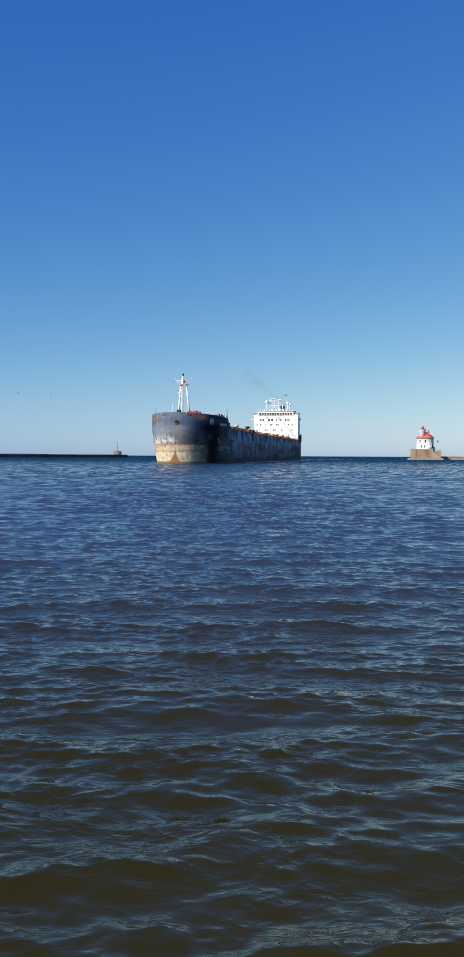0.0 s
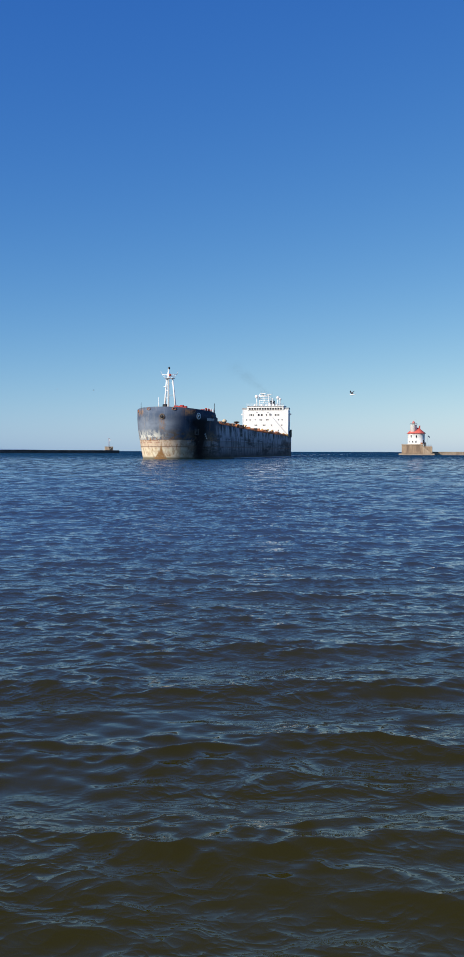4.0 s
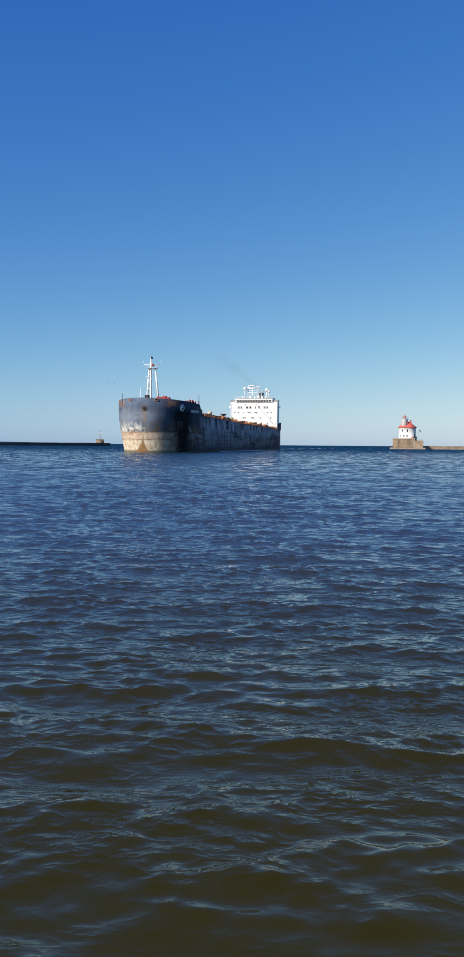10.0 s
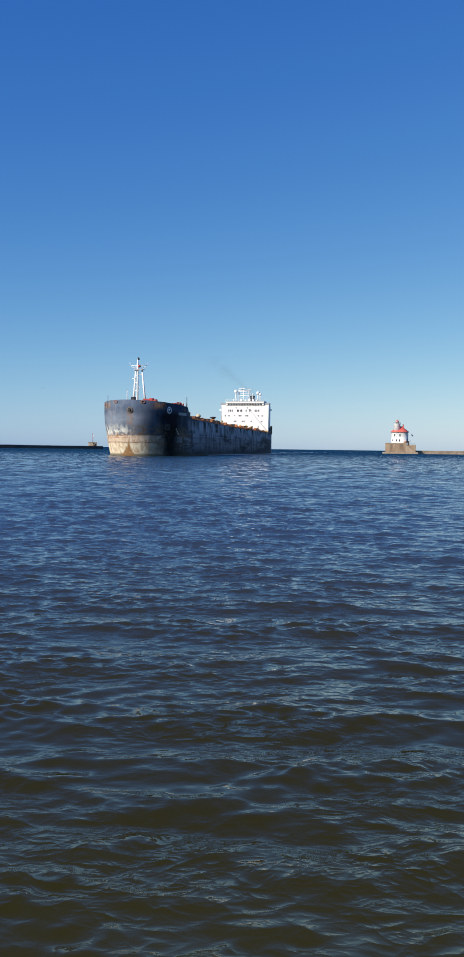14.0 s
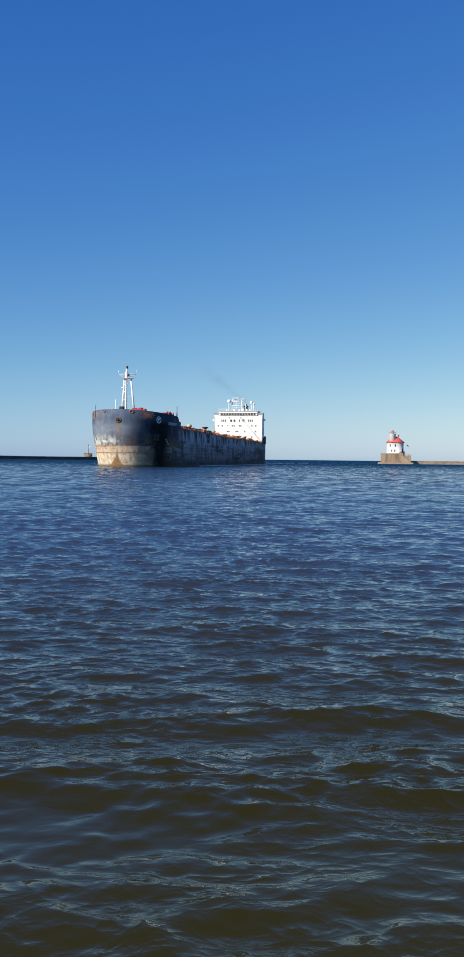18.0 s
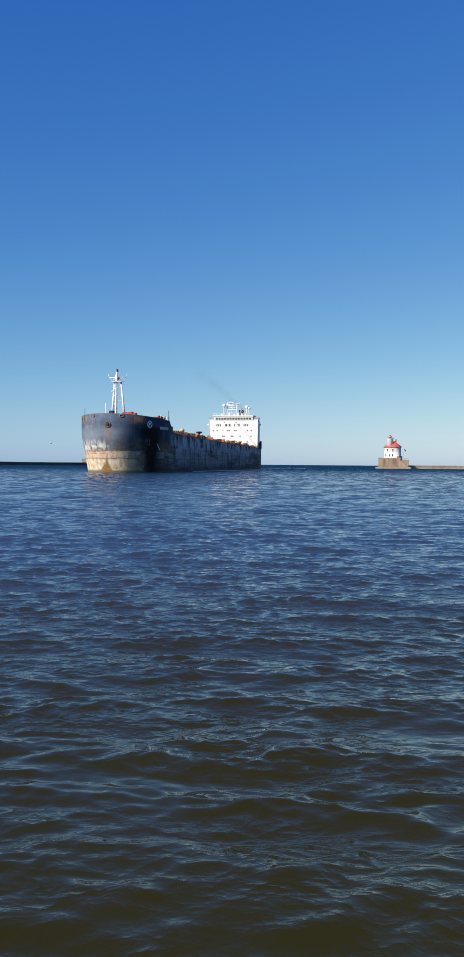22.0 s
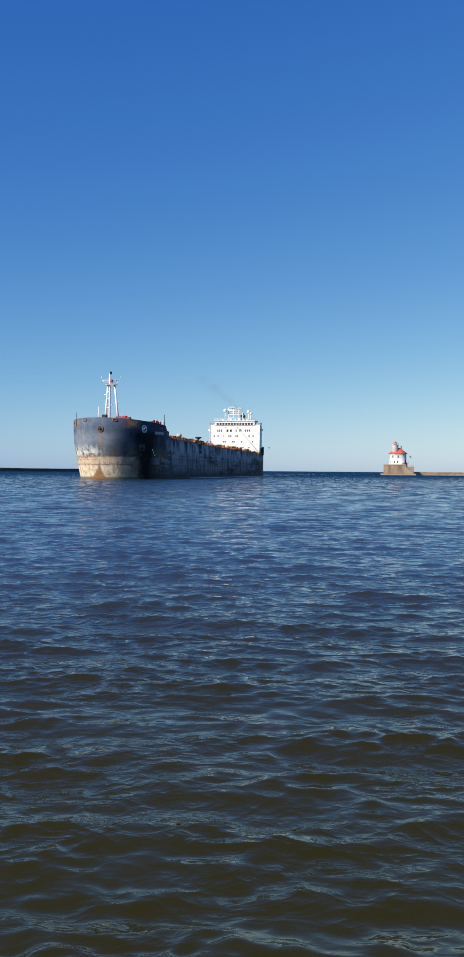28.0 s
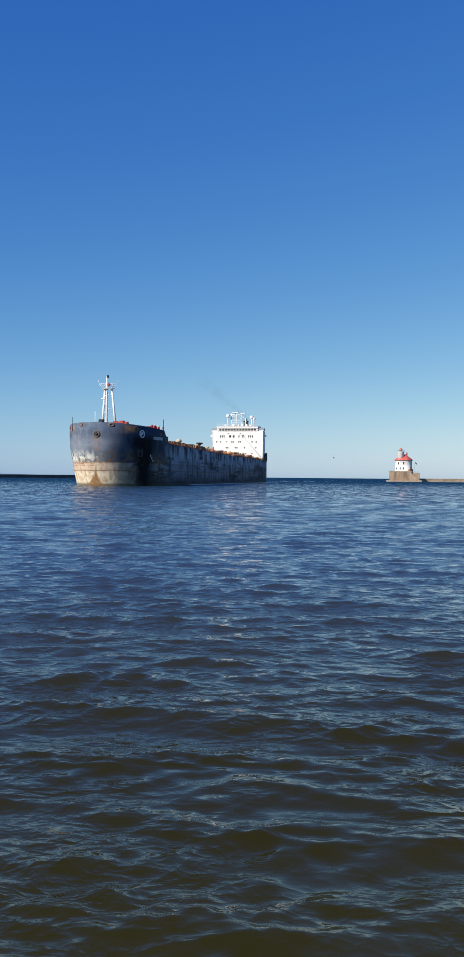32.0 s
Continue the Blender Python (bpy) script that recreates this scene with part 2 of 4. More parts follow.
    tan = mix(nt, calc(nt, "MAXIMUM", grime_shade, aft), tan, low)
    seam = calc(nt, "MAXIMUM", band(nt, zw, 3.55, 3.75, 0.06), band(nt, z, 5.5, 5.75, 0.08))
    tan = mix(nt, calc(nt, "MULTIPLY", seam, 0.75), tan, (0.17, 0.09, 0.055))
    tan = mix(nt, calc(nt, "MULTIPLY", band(nt, zw, -9, 0.55, 0.25), 0.8), tan, (0.09, 0.08, 0.05))
    fore = calc(nt, "SUBTRACT", 1.0, aft)
    tan = mix(nt, calc(nt, "MULTIPLY", fore, calc(nt, "MULTIPLY", ramp(nt, blot, [(0.5, 0.0), (0.56, 0.8)]), band(nt, zw, 3.4, 5.7, 0.3))), tan, (0.24, 0.17, 0.12))
    col = mix(nt, band(nt, zw, -9, 5.6, 0.12), navy, tan)
    # rust: a fan below the stem, runs under the hawse hole and under the deck edge
    fan = calc(nt, "SUBTRACT", calc(nt, "MULTIPLY_ADD", calc(nt, "POWER", calc(nt, "MAXIMUM", calc(nt, "SUBTRACT", 4.6, z), 0.0), 2.0), 0.095, 0.12), calc(nt, "ABSOLUTE", calc(nt, "ADD", x, calc(nt, "MULTIPLY_ADD", z, -0.22, 1.0))))
    fan = calc(nt, "MULTIPLY", band(nt, fan, 0.0, 9, 0.22), band(nt, z, -5, 4.9, 0.5))
    fan = calc(nt, "MULTIPLY", fan, ramp(nt, fine, [(0.32, 0.45), (0.52, 1.0)]))
    run = calc(nt, "MULTIPLY", band(nt, calc(nt, "SUBTRACT", x, 0.8), -0.7, 0.7, 0.5), band(nt, z, 8.2, 12.4, 0.8))
    run = calc(nt, "MULTIPLY", run, band(nt, y, -3, 6, 1))
    run = calc(nt, "MULTIPLY", run, ramp(nt, fine, [(0.4, 0.0), (0.6, 0.9)]))
    edge = calc(nt, "MULTIPLY", ramp(nt, streak, [(0.56, 0.0), (0.64, 1.0)]), ramp(nt, fine, [(0.48, 0.0), (0.58, 0.9)]))
    side_run = calc(nt, "MULTIPLY", calc(nt, "MULTIPLY", band(nt, x, -14, -9.9, 0.5), band(nt, z, 0.5, 10, 1.5)), ramp(nt, fine, [(0.36, 0.3), (0.54, 0.95)]))
    chips = calc(nt, "MULTIPLY", calc(nt, "MULTIPLY", band(nt, zw, 5.2, 6.3, 0.3), band(nt, y, -2, 24, 4)), ramp(nt, noise_tex(nt, 1.3, 5, 0.7), [(0.52, 0.0), (0.58, 0.9)]))
    # broad stains round the mooring openings under the rail
    weep = calc(nt, "MULTIPLY", calc(nt, "MAXIMUM", band(nt, x, -9.0, -5.6, 0.6), band(nt, x, 6.2, 8.6, 0.6)), calc(nt, "MULTIPLY", band(nt, z, 12.7, 14.2, 0.5), band(nt, y, -2, 12, 1.0)))
    weep = calc(nt, "MULTIPLY", weep, ramp(nt, noise_tex(nt, 0.9, 5, 0.7, (1, 1, 0.4)), [(0.40, 0.0), (0.56, 0.75)]))
    run = calc(nt, "MAXIMUM", calc(nt, "MAXIMUM", run, weep), calc(nt, "MAXIMUM", side_run, chips))
    rust = calc(nt, "MAXIMUM", calc(nt, "MAXIMUM", fan, run), calc(nt, "MULTIPLY", edge, calc(nt, "MULTIPLY_ADD", aft, -0.34, 0.42)))
    col = mix(nt, rust, col, mix(nt, fine, (0.18, 0.08, 0.032), (0.46, 0.26, 0.11)))
    # near-black band down the plating at the anchor
    black_band = calc(nt, "MULTIPLY", band(nt, gx, 7.9, 11.2, 0.9), calc(nt, "MULTIPLY", band(nt, y, -2, 13.5, 2.0), band(nt, zw, -2, 11.9, 0.7)))
    black_band = calc(nt, "MULTIPLY", black_band, ramp(nt, streak, [(0.36, 1.0), (0.68, 0.9)]))
    col = mix(nt, black_band, col, (0.013, 0.012, 0.013))
    nt.links.new(col, b.inputs["Base Color"])
    bump(nt, b, calc(nt, "ADD", calc(nt, "MULTIPLY", big, 2.0), fine), 0.35, 0.05)
    return m


HULL = hull_paint()


def water_surface():
    """Olive harbour water: a dark silty body under a clear, rippled surface."""
    m, nt, b = mat("harbour_water", 1.0)
    b.inputs["Specular IOR Level"].default_value = 0.0
    b.inputs["Coat Weight"].default_value, b.inputs["Coat IOR"].default_value, b.inputs["Coat Roughness"].default_value = 1.0, 1.37, 0.05
    up = node(nt, "ShaderNodeCombineXYZ", Z=1.0)  # the body glows evenly with light scattered in the silt
    nt.links.new(up.outputs[0], b.inputs["Normal"])
    geo, sep = nt.nodes.new("ShaderNodeNewGeometry"), nt.nodes.new("ShaderNodeSeparateXYZ")
    nt.links.new(geo.outputs["Position"], sep.inputs[0])

    def along(lo, hi):
        r = nt.nodes.new("ShaderNodeMapRange")
        r.interpolation_type = "SMOOTHSTEP"
        r.inputs[1].default_value, r.inputs[2].default_value = lo, hi
        nt.links.new(sep.outputs[1], r.inputs[0])
        return r.outputs[0]

    def vec(op, a, v):
        n = nt.nodes.new("ShaderNodeVectorMath")
        n.operation = op
        for sock, value in ((n.inputs[0], a), (n.inputs["Scale"] if op == "SCALE" else n.inputs[1], v)):
            if isinstance(value, bpy.types.NodeSocket):
                nt.links.new(value, sock)
            elif value is not None:
                sock.default_value = value
        return n.outputs[0]

    # silty inside the harbour, clear and blue far out on the lake
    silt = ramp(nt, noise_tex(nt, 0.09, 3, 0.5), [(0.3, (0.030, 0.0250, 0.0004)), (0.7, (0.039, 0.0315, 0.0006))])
    # the mid-distance blue is sky reflection painted into the body colour
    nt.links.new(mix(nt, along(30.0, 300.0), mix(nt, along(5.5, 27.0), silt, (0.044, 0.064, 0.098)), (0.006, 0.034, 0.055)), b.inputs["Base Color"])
    # sharp little crests in a crossing net, thickest in patches, with capillary ripples between them
    patch = ramp(nt, noise_tex(nt, 0.7, 3, 0.55, (0.6, 1, 1)), [(0.37, 0.15), (0.64, 1.2)])

    def crests(scale, stretch, move):
        r = nt.nodes.new("ShaderNodeTexNoise")
        r.noise_type = "RIDGED_MULTIFRACTAL"
        for key, value in (("Scale", scale), ("Detail", 2.0), ("Roughness", 0.5), ("Lacunarity", 2.1), ("Offset", 1.0), ("Gain", 2.0), ("Distortion", 0.25)):
            r.inputs[key].default_value = value
        nt.links.new(coords(nt, stretch, move), r.inputs["Vector"])
        return r.outputs["Fac"]
    net = calc(nt, "ADD", crests(1.7, (0.7, 1, 1), (3, 1, 0)), calc(nt, "MULTIPLY", crests(4.2, (0.7, 1, 1), (0, 7, 2)), 0.42))
    fine = calc(nt, "MULTIPLY_ADD", noise_tex(nt, 8.0, 2.0, 0.5, (0.6, 1, 1)), 0.34, net)
    bmp = node(nt, "ShaderNodeBump", Strength=1.0, Distance=0.022)
    # past the lee of the pier the ripples stand everywhere
    nt.links.new(calc(nt, "MULTIPLY", fine, mix(nt, along(7.0, 17.0), patch, (1.05, 1.05, 1.05))), bmp.inputs["Height"])
    # farther out the wavelets are too small for the mesh: their slopes are added to its normal
    n = node(nt, "ShaderNodeTexNoise", Scale=0.8, Detail=5.0, Roughness=0.66)
    nt.links.new(coords(nt, (0.9, 0.8, 1)), n.inputs["Vector"])
    slopes = vec("MULTIPLY", vec("SUBTRACT", n.outputs["Color"], (0.5, 0.5, 0.5)), (1.5, 2.1, 0))
    total = vec("ADD", vec("SCALE", slopes, along(14.0, 130.0)), bmp.outputs[0])
    total = vec("ADD", total, vec("SCALE", (0.0, -0.3, 0.0), calc(nt, "ADD", calc(nt, "MULTIPLY", along(20.0, 130.0), 0.45), along(110.0, 480.0))))
    nt.links.new(vec("NORMALIZE", total, None), b.inputs["Coat Normal"])
    return m


WATER = water_surface()


def smoke_haze():
    """Thin smoke: dense at a puff's heart, nothing at its rim."""
    m, nt, b = mat("thin_smoke", 1.0)
    b.inputs["Base Color"].default_value = (0.05, 0.045, 0.04, 1)
    b.inputs["Specular IOR Level"].default_value = 0.0
    g = nt.nodes.new("ShaderNodeTexGradient")
    g.gradient_type = "QUADRATIC_SPHERE"
    nt.links.new(coords(nt, (1, 0.1, 1)), g.inputs["Vector"])
    n = ramp(nt, noise_tex(nt, 1.6, 4, 0.6), [(0.35, 0.3), (0.65, 1.0)])
    nt.links.new(calc(nt, "MULTIPLY", calc(nt, "MULTIPLY", g.outputs["Fac"], n), 0.065), b.inputs["Alpha"])
    return m


SMOKE = smoke_haze()
FEATHER = worn("white_feathers", (0.75, 0.75, 0.74), (0.55, 0.55, 0.56), 6.0, 0.8)
GREY_FEATHER = worn("grey_feathers", (0.11, 0.115, 0.13), (0.05, 0.05, 0.06), 5.0, 0.8)


# ---- mesh helpers ----
def part(name, bm, material, parent, label=""):
    me = bpy.data.meshes.new(name)
    bm.normal_update()
    bm.to_mesh(me)
    bm.free()
    me.materials.append(material)
    ob = new(name, me)
    ob.parent = parent
    if label:
        ob["label"] = label
    return ob


def root(name, label, category, group="", kind="", m=None):
    ob = tagged(new(name), label, category, group, kind)
    ob.empty_display_size = 0.5
    if m is not None:
        ob.matrix_world = m
    return ob


def box(x0, x1, y0, y1, z0, z1, bevel=0.0, bm=None):
    bm = bm or bmesh.new()
    v = [bm.verts.new((x, y, z)) for x in (x0, x1) for y in (y0, y1) for z in (z0, z1)]
    fs = [bm.faces.new([v[i] for i in f]) for f in ((0, 1, 3, 2), (4, 6, 7, 5), (0, 4, 5, 1), (2, 3, 7, 6), (0, 2, 6, 4), (1, 5, 7, 3))]
    if bevel:
        es = {e for f in fs for e in f.edges}
        bmesh.ops.bevel(bm, geom=list(es), offset=bevel, segments=1, affect="EDGES", profile=0.5)
    return bm


def tube(a, b, r0, r1=None, n=8, bm=None):
    bm = bm or bmesh.new()
    a, b = Vector(a), Vector(b)
    r1 = r0 if r1 is None else r1
    q = (b - a).to_track_quat("Z", "Y").to_matrix()
    rings = []
    for p, r in ((a, r0), (b, r1)):
        rings.append([bm.verts.new(p + q @ Vector((math.cos(k * math.tau / n) * r, math.sin(k * math.tau / n) * r, 0))) for k in range(n)])
    for k in range(n):
        bm.faces.new((rings[0][k], rings[0][(k + 1) % n], rings[1][(k + 1) % n], rings[1][k])).smooth = True
    bm.faces.new(rings[0][::-1])
    bm.faces.new(rings[1])
    return bm


def lathe(profile, centre=(0, 0, 0), n=24, bm=None, sx=1.0, flat=0.0):
    """A turned form: profile of (radius, height); flat stretches it along x into an oval by that half length."""
    bm = bm or bmesh.new()
    rings = []
    for r, z in profile:
        ring = []
        for k in range(n):
            c, s = math.cos((k + 0.5) * math.tau / n), math.sin((k + 0.5) * math.tau / n)
            ring.append(bm.verts.new((centre[0] + r * c * sx + (flat if c > 0 else -flat), centre[1] + r * s, centre[2] + z)))
        rings.append(ring)
    for a, b in zip(rings, rings[1:]):
        for k in range(n):
            bm.faces.new((a[k], a[(k + 1) % n], b[(k + 1) % n], b[k])).smooth = True
    bm.faces.new(rings[0][::-1])
    bm.faces.new(rings[-1])
    return bm


def ball(c, r, seg=12, squash=1.0):
    bm = bmesh.new()
    bmesh.ops.create_uvsphere(bm, u_segments=seg, v_segments=seg // 2 + 1, radius=r)
    for v in bm.verts:
        v.co = Vector((v.co.x, v.co.y, v.co.z * squash)) + Vector(c)
    for f in bm.faces:
        f.smooth = True
    return bm


# ---- water ----
DRIFT = (0.0, -1.25)  # metres a second, towards the camera


def build_water():
    """One sheet: fine where it passes close by the camera, coarser outwards, flat towards the horizon."""
    ys = [-6.0]
    step = 0.48
    while ys[-1] < 5800:
        y = ys[-1]
        step = step * 1.12 if y > 320 else step
        ys.append(y + (0.1 if y < 3 else 0.034 if y < 46 else min(0.034 + 0.0046 * (y - 46), 0.48) if y <= 320 else step))
    y = np.array([-3000, -1200, -400, -120, -40, -14, -8] + ys)
    dy = np.gradient(y)
    side = [0.0]
    while side[-1] < 14:
        side.append(side[-1] + 0.022 * max(1.0, side[-1] / 1.7))
    inner = np.array([-v for v in side[:0:-1]] + side) / side[-1]
    half = np.maximum(15.0, 3.0 + 0.3 * y)
    out = (np.arange(1, 9) / 8) ** 3
    x = np.stack([np.concatenate([-(h + max(5200 - h, 0) * out)[::-1], inner * h, h + max(5200 - h, 0) * out]) for h in half])
    rows, m = x.shape
    yy = np.repeat(y[:, None], m, 1)
    cell = np.maximum(np.repeat(dy[:, None], m, 1), np.gradient(x, axis=1))
    edge = np.clip((1 - np.abs(x) / half[:, None]) * 14, 0, 1) * np.clip((yy + 6) / 1.5, 0, 1)
    px, py, pz = x.copy(), yy.copy(), np.zeros_like(x)
    rng = np.random.default_rng(7)

    def swell(lo, hi, count, steep, spread, env, crest):
        """Adds count waves of lengths lo to hi: steep is the slope of them all together, env where they stand high."""
        gain = steep * math.sqrt(2 / count)
        for lam in np.exp(np.linspace(math.log(lo), math.log(hi), count)):
            k, a, ph = math.tau / lam, rng.normal(0, spread), rng.uniform(0, math.tau)
            amp, dx, dyr = gain / k * rng.uniform(0.6, 1.4), math.sin(a), -math.cos(a)
            fade = np.clip(lam / (3.0 * cell) - 0.6, 0, 1)
            on = np.nonzero(fade.max(1) > 0)[0]
            if not len(on):
                continue
            r = slice(on[0], on[-1] + 1)
            f = fade[r] * edge[r] * amp * (env[r] if env is not None else 1.0)
            arg = k * (dx * x[r] + dyr * yy[r]) + ph
            s = np.sin(arg) * f * crest
            pz[r] += f * np.cos(arg)
            px[r] -= dx * s
            py[r] -= dyr * s

    swell(0.8, 2.0, 24, 0.084, 0.36, None, 0.9)
    high = pz / 0.024
    patch = sum(np.sin(p * x + q * yy + r) for p, q, r in ((0.9, 1.3, 0.4), (-1.7, 1.1, 2.0), (0.5, -2.3, 4.1), (2.6, 0.7, 1.2))) / 2
    rough = np.clip(0.70 + 0.36 * high + 0.30 * patch, 0.12, 1.6)
    swell(0.22, 0.8, 46, 0.138, 0.6, np.clip(0.85 + 0.2 * patch + 0.2 * high, 0.4, 1.4), 0.9)
    swell(0.07, 0.22, 50, 0.165, 0.75, rough, 0.8)
    co = np.stack([px, py, pz], -1).reshape(-1, 3)
    i = np.arange(rows * m).reshape(rows, m)
    quads = np.stack([i[:-1, :-1], i[:-1, 1:], i[1:, 1:], i[1:, :-1]], -1).reshape(-1, 4)
    me = bpy.data.meshes.new("water")
    me.vertices.add(len(co))
    me.vertices.foreach_set("co", co.astype(np.float32).ravel())
    me.loops.add(quads.size)
    me.loops.foreach_set("vertex_index", quads.astype(np.int32).ravel())
    me.polygons.add(len(quads))
    me.polygons.foreach_set("loop_start", np.arange(0, quads.size, 4, dtype=np.int32))
    me.polygons.foreach_set("loop_total", np.full(len(quads), 4, dtype=np.int32))
    me.update(calc_edges=True)
    me.polygons.foreach_set("use_smooth", np.ones(len(quads), dtype=bool))
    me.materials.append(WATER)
    return tagged(new("water", me), "choppy olive-brown harbour water reflecting the blue sky", "water", kind="structure")


water = build_water()


# ---- far shore ----
def far_shore():
    bm = bmesh.new()
    rows = []
    for k in range(61):
        u = k / 60
        x = -2600 + 1800 * u
        y = 4700 - 120 * math.sin(u * 3)
        h = 34 * (1 - u) ** 0.75 * (0.9 + 0.2 * noise.noise((u * 9, 0, 0))) + 0.3
        rows.append([bm.verts.new((x, y - 60, -1)), bm.verts.new((x, y - 25, h * 0.7)), bm.verts.new((x, y, h)), bm.verts.new((x, y + 60, -1))])
    for a, b in zip(rows, rows[1:]):
        for j in range(3):
            bm.faces.new((a[j], b[j], b[j + 1], a[j + 1])).smooth = True
    me = bpy.data.meshes.new("far_shore")
    bm.to_mesh(me)
    bm.free()
    me.materials.append(HILL)
    tagged(new("backdrop", me), "low hazy blue wooded shore across the lake", "hills", kind="structure")


far_shore()


# ---- breakwaters ----
def breakwater(name, label, start, way, length, width, height, seg, material, seed):
    rnd = random.Random(seed)
    way = Vector((*way, 0)).normalized()
    ob = root(name, label, "breakwater", kind="structure", m=Matrix.Translation((*start, 0)) @ way.to_track_quat("X", "Z").to_matrix().to_4x4())
    core = box(0.3, length, -width / 2 + 0.3, width / 2 - 0.3, -1.5, height - 0.35)
    part("core", core, material, ob)
    n = int(length / seg)
    for k in range(n):
        a, b = k * seg + 0.06, (k + 1) * seg - 0.06
        lift = rnd.uniform(-0.07, 0.07)
        part("wall_block", box(a, b, -width / 2, width / 2, -1.2, height - 0.75 + lift * 0.3, 0.05), material, ob)
        part("cap_slab", box(a, b - rnd.choice((0, 0, 0, 0.5)), -width / 2 - 0.15, width / 2 + 0.15, height - 0.72 + lift * 0.3, height + lift, 0.06), material, ob)
    return ob


breakwater("breakwater_west", "long dark wet concrete breakwater with cap slabs in the water", (-102, 820), (-0.59, -0.806), 330, 6, 2.8, 11, DARK_CONCRETE, 3)
breakwater("breakwater_east", "weathered tan concrete breakwater joined to the lighthouse base", (151.0, 621.5), (1, 0.0), 320, 5, 2.45, 9, CONCRETE, 5)


def beacon():
    u = Vector((-0.59, -0.806))
    c = Vector((-102, 820)) + u * 11
    ob = root("harbour_beacon", "small beacon post on a striped concrete block on the breakwater", "beacon", m=pose(c.x, c.y, 2.8, 0, 0, 7))
    part("base_block", box(-4.0, 3.8, -2, 2, -0.02, 3.2, 0.12), CONCRETE, ob)
    bm = bmesh.new()
    for pts in (((0.2, 0.2), (3.4, 0.2), (3.4, 3.0)), ((0.2, 1.2), (2.2, 3.0), (0.2, 3.0))):
        vs = [bm.verts.new((x, -2.03, z)) for x, z in pts] + [bm.verts.new((x, -2.0, z)) for x, z in pts]
        bm.faces.new(vs[:3])
        for k in range(3):
            bm.faces.new((vs[k], vs[3 + k], vs[3 + (k + 1) % 3], vs[(k + 1) % 3]))
    part("day_mark", bm, BLACK, ob, "black triangles of a day mark")
    part("parapet", box(-4.2, 4.0, -2.2, 2.2, 3.2, 3.5, 0.05), CONCRETE, ob)
    part("post", tube((0, 0, 3.5), (0, 0, 10.6), 0.22, 0.16), RED, ob, "red and white steel post")
    part("sign_board", box(-0.1, 1.5, -0.06, 0.06, 9.0, 10.4, 0.03), MAST_WHITE, ob)
    part("lantern", lathe([(0.3, 10.6), (0.34, 11.3), (0.1, 11.8)], n=10), RED, ob)
    part("ladder", tube((0.3, -0.2, 3.5), (0.3, -0.2, 8.6), 0.05), GREY, ob)


beacon()


